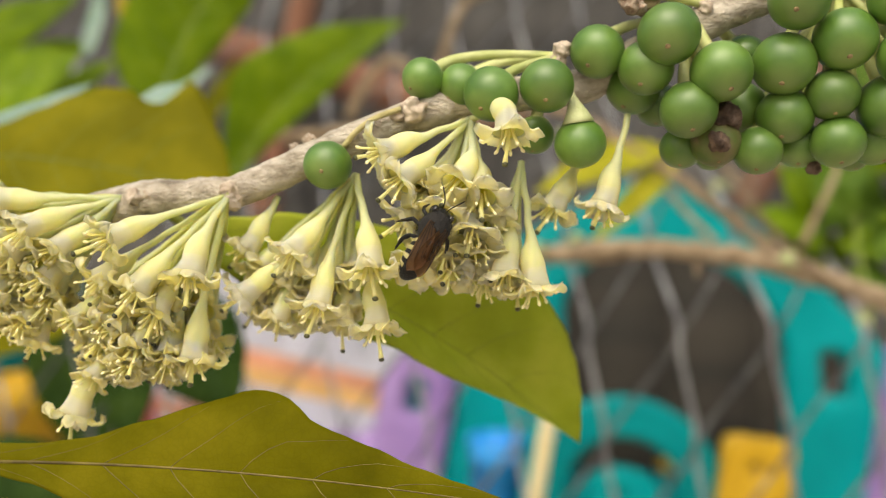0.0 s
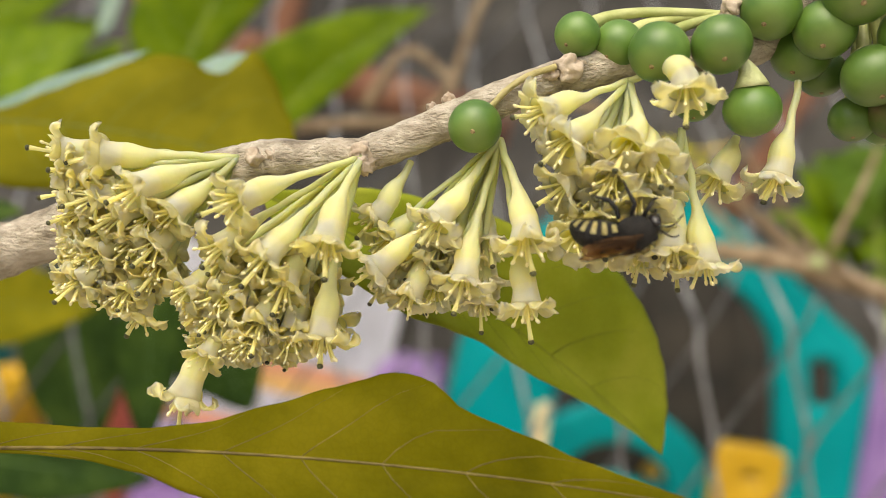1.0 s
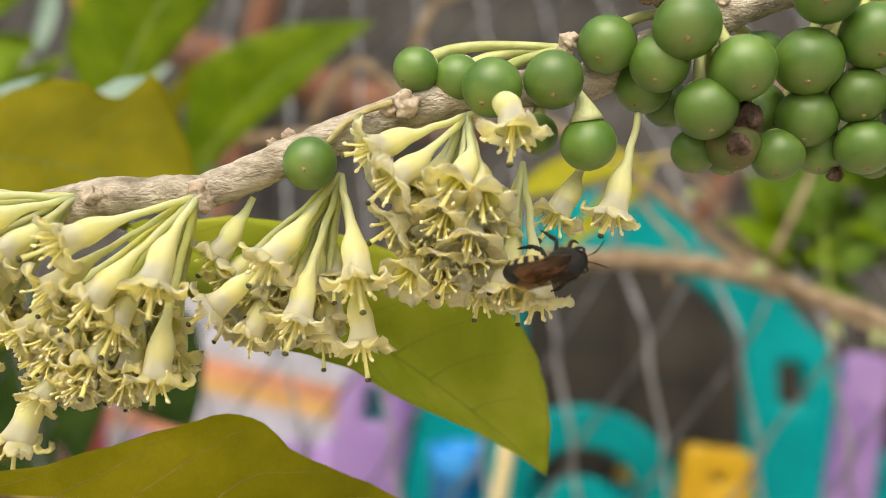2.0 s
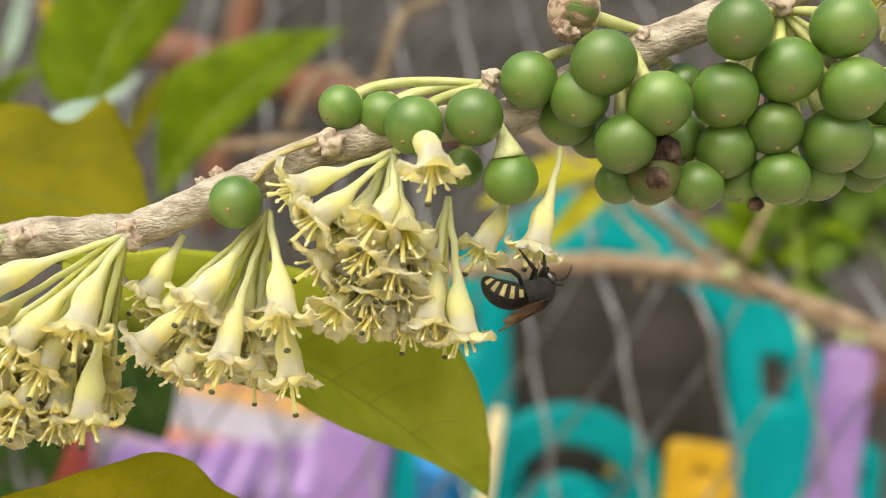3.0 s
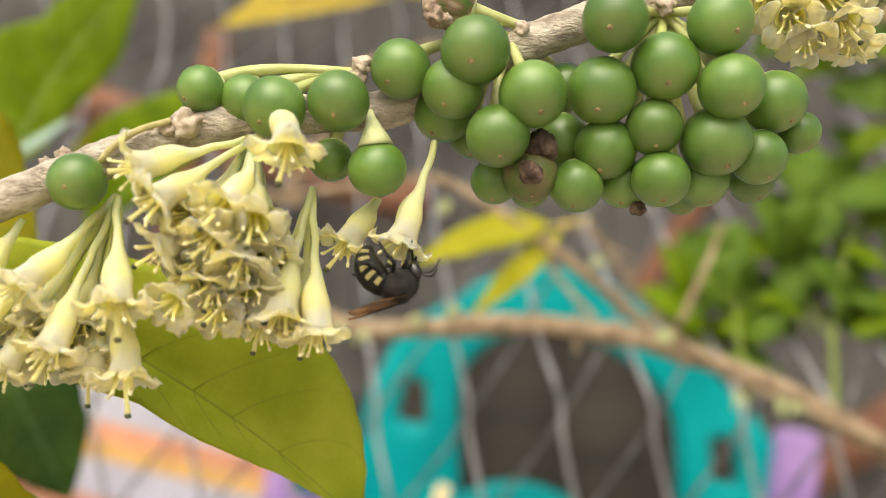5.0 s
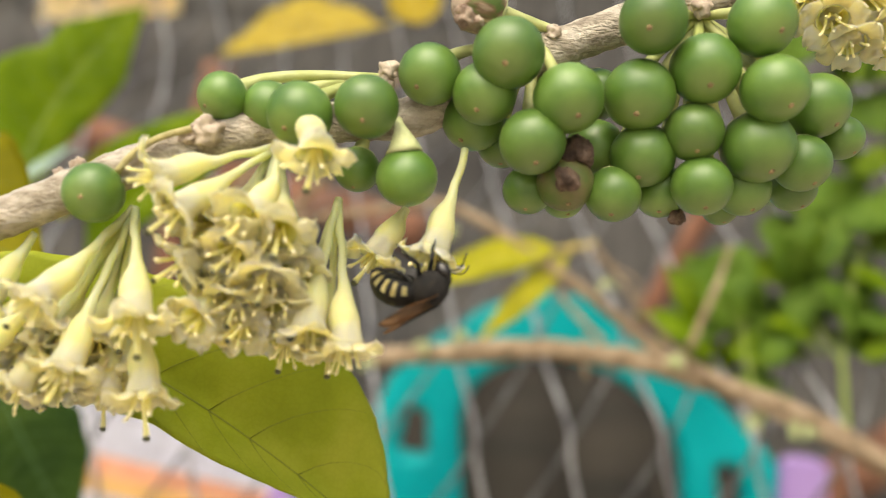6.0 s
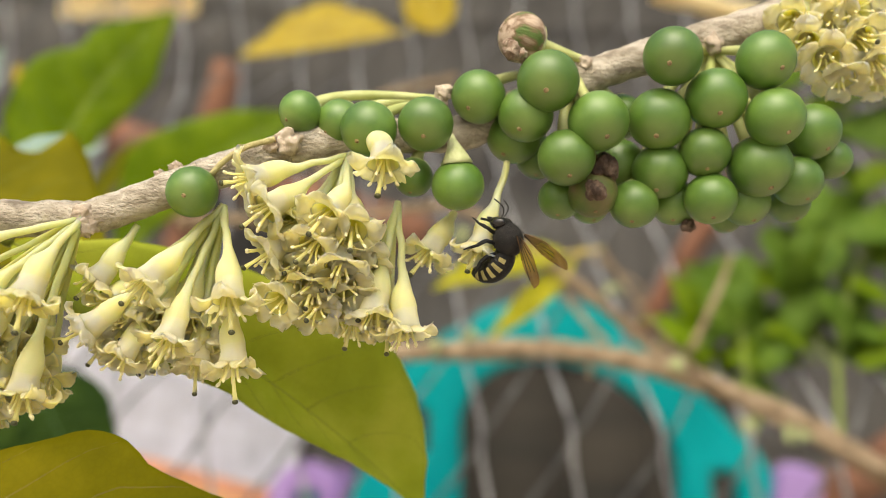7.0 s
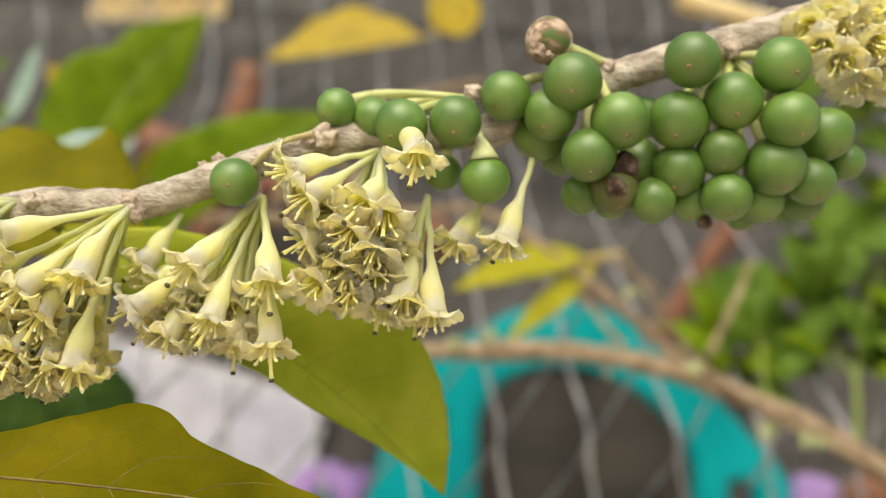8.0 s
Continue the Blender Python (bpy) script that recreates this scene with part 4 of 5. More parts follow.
def calyx_mesh(r):
    """A thin cap with a wavy rim that hugs the berry's top."""
    bm = bmesh.new()
    k, rings = 30, []
    for j, (a, out) in enumerate(((0.12, 1.10), (0.26, 1.06), (0.42, 1.04), (0.56, 1.035), (0.68, 1.03), (0.69, 0.985))):
        ring = []
        for i in range(k):
            th = 2 * math.pi * i / k
            ang = a * (1 + (0.16 * math.cos(5 * th) + 0.05 * math.cos(3 * th + 1)) * (j / 4 if j < 5 else 1))
            rr = r * out
            ring.append(bm.verts.new((rr * math.sin(ang) * math.cos(th), rr * math.sin(ang) * math.sin(th), rr * math.cos(ang) * 0.95 - r * 0.03 * math.cos(ang) ** 6)))
        rings.append(ring)
    for a in range(5):
        for i in range(k):
            bm.faces.new((rings[a][i], rings[a + 1][i], rings[a + 1][(i + 1) % k], rings[a][(i + 1) % k]))
    bm.faces.new(rings[0])
    return bm


BERRY_R = 0.0045
BERRY_ME = finish(berry_mesh(BERRY_R), "berry", BERRY)
CALYX_ME = finish(calyx_mesh(BERRY_R), "calyx", CALYX)
bm = bmesh.new()
ellipsoid(bm, (0, 0, -BERRY_R * 0.945), (0.00040, 0.00040, 0.00014), None, 10, 6)
bmesh.ops.create_circle(bm, cap_ends=False, segments=10, radius=0.0002)
SCAR_ME = finish(bm, "tip_scar", SCAR)


def berry(cluster, node, place, px, up=None, flare=0.0004, skin=STALK):
    """place: middle in cm; px: radius over 58 gives the size beside the standard berry."""
    c, nd = cm(place), cm(node)
    to = (nd - c).normalized()
    axis = Vector(up).normalized() if up else (to * 0.55 + Vector((rng.uniform(-0.12, 0.12), 0.52, 0.46))).normalized()
    m = Matrix.Translation(c - cluster.location) @ frame_to(axis, rng.uniform(0, 6)) @ Matrix.Diagonal((px, px, px, 1))
    ob = new("berry", BERRY_ME)
    ob.parent = cluster
    ob.matrix_basis = m
    if flare < 0.001:
        part("calyx", CALYX_ME, None, ob)
    part("tip_scar", SCAR_ME, None, ob)
    inv = m.inverted()
    a = Vector((0, 0, BERRY_R * (0.93 if flare < 0.001 else 0.80)))
    b = inv @ (nd - cluster.location)
    long = (b - a).length
    line = bezier(a, a + Vector((0, 0, long * 0.35)), a.lerp(b, 0.7) + Vector((0, 0, long * 0.1)), b, 12)
    bm = bmesh.new()
    sweep(bm, line, [(0.00062 + flare * max(0, 1 - i / 10) ** 1.8) / px for i in range(13)], 8)
    part("stalk" if flare < 0.001 else "calyx", bm, skin, ob)
    return ob


n2 = (-0.10, 12.00, 2.15)
small = thing("berry_cluster", cm(n2), "small cluster of unripe green berries along the branch", "berries", "berry clusters")
for p, s in (((-2.18, 11.85, 1.80), 0.72), ((-1.60, 11.95, 1.70), 0.78), ((-1.13, 11.45, 1.49), 0.91), ((-0.32, 11.42, 1.60), 0.89), ((-0.47, 12.20, 0.98), 0.68)):
    berry(small, n2, p, s)
berry(small, (0.05, 12.00, 1.60), (0.19, 11.70, 0.79), 0.86, (-0.12, -0.22, 0.97), 0.0018, CALYX)
n1 = (-3.42, 11.90, 0.37)
lone = thing("berry_cluster", cm(n1), "single small green berry on the branch", "berry", "berry clusters")
berry(lone, n1, (-3.56, 11.45, 0.45), 0.81)
nA = (1.92, 12.20, 2.81)
big = thing("berry_cluster", cm(nA), "dense bunch of round unripe green berries", "berries", "berry clusters")
for p, s in (((0.45, 11.85, 2.18), 0.91), ((1.15, 11.75, 1.91), 0.92), ((1.41, 11.34, 2.31), 1.00), ((1.05, 12.35, 1.73), 0.95), ((1.75, 11.60, 1.26), 0.94),
             ((2.17, 11.42, 1.78), 0.99), ((1.78, 12.30, 0.78), 0.73), ((2.78, 12.60, 2.21), 0.82), ((1.48, 12.70, 1.51), 0.79), ((2.29, 12.50, 0.74), 0.66),
             ((2.72, 12.50, 1.41), 0.92)):
    berry(big, nA, p, s)
nB = (4.09, 12.20, 3.21)
bunch = thing("berry_cluster", cm(nB), "large hanging bunch of round unripe green berries", "berries", "berry clusters")
for p, s in (((3.12, 11.67, 1.93), 1.02), ((3.19, 11.25, 2.75), 0.95), ((3.91, 11.50, 2.24), 1.00), ((4.56, 11.28, 2.78), 0.95), ((4.72, 11.33, 1.95), 0.95),
             ((3.24, 12.00, 1.22), 0.94), ((3.84, 11.76, 1.49), 0.85), ((4.68, 11.80, 1.33), 1.06), ((5.57, 12.00, 1.96), 0.96), ((5.36, 12.05, 1.19), 0.85),
             ((6.08, 12.40, 1.64), 0.68), ((3.96, 11.85, 0.81), 0.87), ((2.86, 12.05, 0.71), 0.82), ((4.64, 12.25, 0.87), 0.83), ((3.58, 12.40, 0.84), 0.82),
             ((5.47, 12.60, 0.97), 0.74), ((4.53, 12.80, 0.71), 0.57), ((4.31, 12.60, 2.98), 0.71), ((5.19, 12.70, 1.57), 0.82)):
    berry(bunch, nB, p, s)


DARK_HUSK = surface("dark_husk", [(0.045, 0.025, 0.016), (0.11, 0.068, 0.046), (0.22, 0.15, 0.11)], 500, 0.9, 0.8, 1600)


def husk(parent, place, size, seed, skin=DARK_HUSK):
    """Dry brown remains of a flower that cling to a berry."""
    r = random.Random(seed)
    off = Vector((r.uniform(0, 9), r.uniform(0, 9), r.uniform(0, 9)))
    bm = bmesh.new()
    bmesh.ops.create_icosphere(bm, subdivisions=4, radius=0.0068 * size)
    for v in bm.verts:
        d = v.co.normalized()
        v.co *= 1 + 0.6 * noise.noise(d * 1.2 + off) + 0.16 * noise.noise(Vector((d.x * 7, d.y * 7, d.z * 1.0)) + off) + 0.04 * noise.noise(d * 14)
        v.co += cm(place) - parent.location
    part("dry_husk", bm, skin, parent, "dry brown shrivelled flower remains")


husk(bunch, (2.35, 11.80, 1.19), 0.30, 3)
husk(bunch, (2.17, 11.60, 0.80), 0.22, 5)
husk(bunch, (3.76, 12.30, 0.47), 0.15, 9)
dry = thing("berry_cluster", cm((2.56, 12.20, 3.21)), "half-shrivelled green berry with a dry brown husk", "berry", "berry clusters")
BROWNED = surface("browned_berry_skin", [(0.10, 0.16, 0.03), (0.23, 0.14, 0.08), (0.56, 0.43, 0.32)], 420, 0.7, 0.8, 1800, spread=(0.40, 0.60), lean=(1, 1, 0.14), depth=0.0003)
BROWNED_ME = BERRY_ME.copy()
BROWNED_ME.materials[0] = BROWNED
AGED = surface("ageing_berry_skin", [(0.09, 0.14, 0.025), (0.15, 0.15, 0.045), (0.22, 0.15, 0.08)], 200, 0.5, 0.2, 1800, depth=0.0003)
AGED_ME = BERRY_ME.copy()
AGED_ME.materials[0] = AGED
shrivelled = berry(dry, (2.43, 12.20, 2.85), (1.07, 11.85, 3.14), 0.85, (0.85, 0.3, -0.15))
shrivelled.data = BROWNED_ME
berry(bunch, nA, (2.23, 12.00, 0.83), 0.83).data = AGED_ME
husk(dry, (0.89, 11.35, 2.73), 0.20, 22, HUSK)
husk(dry, (1.01, 11.40, 2.69), 0.15, 27, HUSK)
husk(dry, (0.84, 11.40, 2.83), 0.14, 29, HUSK)

# ---- flowers ----
def petal_mesh(curl, long, start=48, wide=1.0):
    """A recurved spoon-shaped lobe; it starts at the mouth's rim, on +x."""
    bm = bmesh.new()
    n, m = 9, 4
    x, z, a = 0.00212, -0.0002, radians(start)
    rows = []
    for i in range(n + 1):
        u = i / n
        w = wide * (0.00146 + 0.00040 * math.sin(math.pi * u)) * max(0.03, 1 - u ** 3.0) ** 0.5
        nx, nz = -math.cos(a), math.sin(a)
        row = []
        for k in range(-m, m + 1):
            v = k / m
            lift = 0.00034 * v * v * (1 - 0.3 * u) + 0.00120 * u * noise.noise(Vector((u * 3 + curl, v * 2.8, start)))
            row.append(((x + nx * lift, w * v, z + nz * lift), (x + nx * (lift - 0.00030), w * v * 0.98, z + nz * (lift - 0.00030))))
        rows.append(row)
        x += long / n * math.sin(a)
        z += long / n * math.cos(a)
        a += radians(curl) / n * (0.3 + 1.4 * u)
    top = [[bm.verts.new(p[0]) for p in row] for row in rows]
    low = [[bm.verts.new(p[1]) for p in row] for row in rows]
    for i in range(n):
        for k in range(2 * m):
            bm.faces.new((top[i][k], top[i][k + 1], top[i + 1][k + 1], top[i + 1][k]))
            bm.faces.new((low[i][k], low[i + 1][k], low[i + 1][k + 1], low[i][k + 1]))
        for k in (0, 2 * m):
            bm.faces.new((top[i][k], top[i + 1][k], low[i + 1][k], low[i][k]))
    for i in (0, n):
        for k in range(2 * m):
            bm.faces.new((top[i][k], low[i][k], low[i][k + 1], top[i][k + 1]))
    return bm


PETALS = [finish(petal_mesh(c, l, s, w), "petal", PETAL) for c, l, s, w in
          ((120, 0.0025, 30, 1.0), (200, 0.0029, 34, 0.95), (270, 0.0033, 38, 0.85), (350, 0.0037, 44, 0.72), (80, 0.0023, 26, 1.0), (170, 0.0029, 44, 1.0), (230, 0.0032, 50, 0.9), (140, 0.0028, 56, 1.0))]
WIDE_PETALS = [finish(petal_mesh(c, l, s, w), "petal", PETAL) for c, l, s, w in ((90, 0.0029, 48, 1.2), (130, 0.0032, 54, 1.15), (70, 0.0027, 60, 1.25), (180, 0.0032, 50, 1.05))]
YELLOWER_PETALS = [me.copy() for me in PETALS]
for me in YELLOWER_PETALS:
    me.materials[0] = YELLOWER_PETAL
STAMENS, ANTHERS = [], []
for lean_out, long, bend in ((0.6, 0.0022, 0.3), (1.1, 0.0027, 0.9), (0.4, 0.0018, -0.2), (0.9, 0.0029, 1.4)):
    bm = bmesh.new()
    base = Vector((0.0007, 0, -0.0012))
    tip = Vector((0.0007 + long * 0.45 * lean_out, 0.0004 * bend, long * 0.8))
    line = bezier(base, base + Vector((0, 0, long * 0.5)), tip - Vector((0.0004 * lean_out, 0, 0.0006)), tip, 8)
    sweep(bm, line, [0.00019 - 0.000004 * i for i in range(9)], 6)
    STAMENS.append(finish(bm, "stamen", STAMEN))
    bm = bmesh.new()
    ellipsoid(bm, tip, (0.00027, 0.00023, 0.00042), Matrix.Rotation(0.6 * bend, 4, "Y"), 8, 6)
    ANTHERS.append(finish(bm, "anther", ANTHER))
STYLES = []
for long, bend in ((0.0038, 0.0003), (0.0030, -0.0005), (0.0044, 0.0006)):
    bm = bmesh.new()
    line = bezier((0, 0, -0.001), (0, 0, long * 0.3), (bend, 0, long * 0.7), (bend * 1.5, 0, long), 8)
    sweep(bm, line, [0.00027] * 6 + [0.00029, 0.00033, 0.00038], 8)
    s = finish(bm, "style", STAMEN)
    bm = bmesh.new()
    ellipsoid(bm, (bend * 1.5, 0, long + 0.0003), (0.00046, 0.00043, 0.00034), None, 10, 7)
    STYLES.append((s, finish(bm, "stigma", STIGMA)))

# corolla: distance behind the mouth, radius (m); the tube narrows, swells at the calyx and opens into a bell
PROFILE = [(0.0, 0.00236), (0.0005, 0.00208), (0.0014, 0.00184), (0.0024, 0.00170), (0.0030, 0.00160), (0.00306, 0.00178), (0.0042, 0.00171), (0.0052, 0.00150),
           (0.0062, 0.00115), (0.0072, 0.00082), (0.0086, 0.00060), (0.0110, 0.00050), (0.030, 0.00043)]


def profile(d):
    for (a, ra), (b, rb) in zip(PROFILE, PROFILE[1:]):
        if d <= b:
            return ra + (rb - ra) * (d - a) / (b - a)
    return PROFILE[-1][1]


def flower(cluster, node, mouth, axis, s=1.0, style=0.75, r=rng, lobes=PETALS):
    """node, mouth in cm; axis: the way in which the mouth looks."""
    axis = Vector((axis[0], axis[1] * 0.95, axis[2])).normalized()
    s *= 0.93
    m = Matrix.Translation(cm(mouth) - cluster.location) @ frame_to(axis, r.uniform(0, 6.28))
    b = m.inverted() @ (cm(node) - cluster.location)
    long = b.length
    line = bezier(b, b * 0.66 + Vector((0, 0, -long * 0.05)), (0, 0, -min(0.62 * long, 0.0085 * s)), (0, 0, 0), 30)
    dist = [0.0] * 31
    for i in range(29, -1, -1):
        dist[i] = dist[i + 1] + (line[i] - line[i + 1]).length
    rad = [profile(d / s) * s for d in dist]
    vals = [min(0.88, d / s / 0.024) for d in dist]
    line = [p + Vector((noise.noise(p * 300), noise.noise(p * 300 + Vector((9, 0, 0))), 0)) * 0.0003 for p in line[:-1]] + [line[-1]]
    line += [Vector((0, 0, -0.0002)) * s, Vector((0, 0, -0.0010)) * s, Vector((0, 0, -0.0026)) * s, Vector((0, 0, -0.0040)) * s]
    rad += [0.0021 * s, 0.0017 * s, 0.0012 * s, 0.0004 * s]
    vals += [0.93, 0.97, 1.0, 1.0]
    bm = bmesh.new()
    uv = bm.loops.layers.uv.verify()
    rings = []
    side = Vector((1, 0, 0))
    for i, p in enumerate(line):
        t = (line[min(i + 1, 30)] - line[max(i - 1, 0)]).normalized() if i <= 30 else Vector((0, 0, 1))
        side = (side - t * side.dot(t)).normalized()
        up = t.cross(side)
        ridge = 0.05 * max(0, 1 - vals[i] * 4)
        rings.append([bm.verts.new(p + (side * math.cos(k * math.pi / 8) + up * math.sin(k * math.pi / 8)) * rad[i] * (1 + ridge * math.cos(5 * k * math.pi / 8))) for k in range(16)])
    for i in range(len(rings) - 1):
        for k in range(16):
            f = bm.faces.new((rings[i][k], rings[i][(k + 1) % 16], rings[i + 1][(k + 1) % 16], rings[i + 1][k]))
            for j, loop in enumerate(f.loops):
                loop[uv].uv = (vals[i] if j < 2 else vals[i + 1], k / 16)
    bm.faces.new(rings[0])
    bm.faces.new(rings[-1])
    ob = new("flower", finish(bm, "flower", FLOWER))
    ob.parent = cluster
    ob.matrix_basis = m
    for k in range(5):
        p = new("petal", r.choice(lobes))
        p.parent = ob
        p.matrix_basis = Matrix.Rotation(2 * math.pi * k / 5 + r.uniform(-0.1, 0.1), 4, "Z") @ Matrix.Diagonal((s, s, s, 1))
        j = r.randrange(4)
        turn = Matrix.Rotation(2 * math.pi * (k + 0.5) / 5 + r.uniform(-0.3, 0.3), 4, "Z") @ Matrix.Diagonal((s, s, s, 1))
        for name, me in (("stamen", STAMENS[j]), ("anther", ANTHERS[j])):
            o = new(name, me)
            o.parent = ob
            o.matrix_basis = turn
    if r.random() < style:
        st, sg = r.choice(STYLES)
        turn = Matrix.Rotation(r.uniform(0, 6), 4, "Z") @ Matrix.Diagonal((s, s, s, 1))
        for name, me in (("style", st), ("stigma", sg)):
            o = new(name, me)
            o.parent = ob
            o.matrix_basis = turn
    return ob


def cluster_of(node, label):
    return thing("flower_cluster", cm(node), label, "flowers", "flower clusters")


# cluster under the scarred node, beside the small berries
nF = (-1.44, 11.90, 1.20)
c1 = cluster_of(nF, "dense cluster of cream tubular flowers beside green berries")
for mouth, axis, s in (((-2.75, 11.10, 0.59), (-0.85, -0.3, -0.35), 1.05), ((-2.43, 10.95, 0.17), (-0.72, -0.4, -0.6), 1.05), ((-0.87, 10.90, 0.84), (0.04, -0.26, -0.95), 1.1),
                       ((-1.63, 10.90, 0.10), (-0.45, -0.55, -0.65), 1.05), ((-2.42, 11.30, -0.38), (-0.75, -0.25, -0.6), 1), ((-1.25, 10.95, -0.08), (0.05, -0.65, -0.75), 1.05),
                       ((-1.79, 11.05, -0.30), (-0.4, -0.55, -0.75), 1), ((-1.39, 11.10, -0.58), (0, -0.5, -0.85), 1.05), ((-1.78, 11.35, -0.83), (-0.25, -0.45, -0.85), 1),
                       ((-2.19, 11.60, -0.67), (-0.5, -0.35, -0.8), 0.95), ((-1.20, 11.50, -0.90), (0.1, -0.4, -0.9), 1), ((-1.51, 11.70, -1.14), (-0.05, -0.3, -1), 0.95),
                       ((-2.09, 11.90, -1.13), (-0.3, -0.3, -0.9), 0.9), ((-1.09, 11.40, -0.44), (0.25, -0.6, -0.75), 0.95), ((-2.09, 11.40, 0.01), (-0.5, -0.4, -0.6), 0.95)):
    flower(c1, nF, mouth, axis, s, lobes=WIDE_PETALS)
crowd = random.Random(12)
mid1 = Vector((-1.75, 11.50, -0.48))
for k in range(24):
    o = Vector((crowd.uniform(-0.55, 0.55), crowd.uniform(-0.3, 0.35), crowd.uniform(-0.75, 0.55)))
    flower(c1, nF, mid1 + o, (o.x * 0.6 - 0.2, -1.1, -0.7), crowd.uniform(0.85, 1.0), style=0.4, r=crowd, lobes=WIDE_PETALS)
nG = (-0.67, 12.00, 0.55)
for mouth, axis, s in (((-0.92, 11.35, -1.19), (-0.1, -0.25, -1), 1.12), ((-0.46, 11.40, -1.37), (0.1, -0.2, -1), 1.12), ((-0.73, 11.90, -1.33), (0.05, -0.2, -1), 1),
                       ((-1.25, 11.80, -1.34), (-0.2, -0.3, -0.9), 1)):
    flower(c1, nG, mouth, axis, s)
nH = (0.95, 12.10, 1.26)
c2 = cluster_of(nH, "pair of cream tubular flowers hanging below the berries")
flower(c2, (0.18, 12.35, 0.50), (-0.21, 12.00, -0.21), (-0.5, -0.2, -0.85), 1.08)
flower(c2, nH, (0.53, 11.70, -0.16), (-0.3, -0.2, -0.95), 1.08)

# cluster below the single berry
nJ = (-3.21, 11.90, 0.34)
c3 = cluster_of(nJ, "hanging cluster of cream tubular flowers with dark stigmas")
for mouth, axis, s in (((-4.05, 11.20, -0.88), (-0.55, -0.4, -0.7), 1.08), ((-2.84, 11.05, -1.10), (0.1, -0.3, -0.95), 1.12), ((-2.80, 11.40, -1.96), (0.12, -0.25, -1), 1.08),
                       ((-3.66, 11.25, -1.66), (-0.12, -0.4, -0.9), 1.08), ((-4.86, 11.50, -1.52), (-0.75, -0.15, -0.6), 1), ((-4.43, 11.70, -1.93), (-0.35, -0.35, -0.85), 1),
                       ((-3.42, 11.90, -1.96), (0, -0.35, -0.95), 0.95), ((-4.33, 11.80, -1.41), (-0.4, -0.45, -0.75), 0.95), ((-3.59, 11.90, -1.33), (-0.05, -0.4, -0.9), 0.9),
                       ((-4.08, 11.90, -1.25), (-0.3, -0.4, -0.8), 0.9), ((-3.33, 12.10, -1.67), (0.1, -0.3, -0.9), 0.9), ((-4.79, 12.10, -1.71), (-0.5, -0.3, -0.8), 0.9)):
    flower(c3, nJ, mouth, axis, s)
mid3 = Vector((-4.04, 11.95, -1.57))
for k in range(11):
    o = Vector((crowd.uniform(-0.85, 0.75), crowd.uniform(-0.1, 0.4), crowd.uniform(-0.5, 0.45)))
    flower(c3, nJ, mid3 + o, (o.x * 0.5 - 0.1, -0.7, -0.8), crowd.uniform(0.82, 0.95), style=0.4, r=crowd)
flower(c3, (-4.45, 12.00, 0.01), (-4.94, 11.90, -0.82), (-0.55, -0.1, -0.8), 0.98)

# dense clusters at the branch's lower end
nK = (-5.12, 11.60, 0.02)
c4 = cluster_of(nK, "crowded cluster of cream tubular flowers on the branch")
for mouth, axis, s in (((-5.41, 10.75, -1.20), (-0.1, -0.4, -0.9), 1.12), ((-6.24, 10.80, -1.44), (-0.5, -0.4, -0.75), 1.1), ((-6.60, 10.70, -0.68), (-0.65, -0.6, -0.4), 1.1),
                       ((-5.52, 11.20, -2.48), (-0.02, -0.25, -1), 1.15), ((-6.01, 11.00, -1.79), (-0.2, -0.5, -0.85), 1), ((-6.91, 11.00, -1.31), (-0.6, -0.5, -0.6), 1),
                       ((-5.92, 11.30, -2.41), (0.05, -0.4, -0.9), 1), ((-6.36, 11.10, -2.35), (-0.1, -0.6, -0.8), 1), ((-7.42, 11.30, -3.34), (-0.25, -0.2, -0.97), 1.15)):
    flower(c4, nK, mouth, axis, s, lobes=YELLOWER_PETALS)
deep = random.Random(31)
mid4 = Vector((-6.47, 11.35, -2.17))
for k in range(54):
    a, q = deep.uniform(0, 6.28), math.sqrt(deep.random())
    o = Vector((math.cos(a) * q * 1.02, deep.uniform(-0.3, 0.6), math.sin(a) * q * 0.82))
    flower(c4, nK, mid4 + o, (o.x * 0.5 - 0.15, -0.9, o.z * 0.3 - 0.7), deep.uniform(0.74, 0.94), style=0.4, r=deep, lobes=YELLOWER_PETALS)
nL = (-6.83, 11.70, -0.02)
c5 = cluster_of(nL, "crowded cluster of cream tubular flowers spreading from a node")
for mouth, axis, s in (((-8.54, 11.10, -0.09), (-0.95, -0.2, -0.05), 1.05), ((-7.98, 10.90, -0.54), (-0.75, -0.45, -0.45), 1.08), ((-9.02, 11.30, -0.27), (-0.9, -0.35, -0.1), 1),
                       ((-7.56, 11.00, -0.86), (-0.5, -0.6, -0.6), 1), ((-8.36, 11.10, -0.92), (-0.65, -0.55, -0.5), 1), ((-9.14, 11.40, -0.58), (-0.9, -0.3, -0.25), 1),
                       ((-7.85, 11.20, -1.32), (-0.4, -0.6, -0.7), 1), ((-9.18, 11.30, -0.04), (-0.95, -0.25, -0.1), 1), ((-8.68, 11.10, -0.66), (-0.8, -0.5, -0.3), 0.95),
                       ((-9.09, 11.50, -1.20), (-0.8, -0.4, -0.4), 1), ((-8.40, 11.60, -1.73), (-0.4, -0.4, -0.8), 0.95), ((-8.19, 11.60, -2.28), (-0.2, -0.3, -0.95), 1)):
    flower(c5, nL, mouth, axis, s, lobes=YELLOWER_PETALS)
mid5 = Vector((-8.53, 11.50, -1.26))
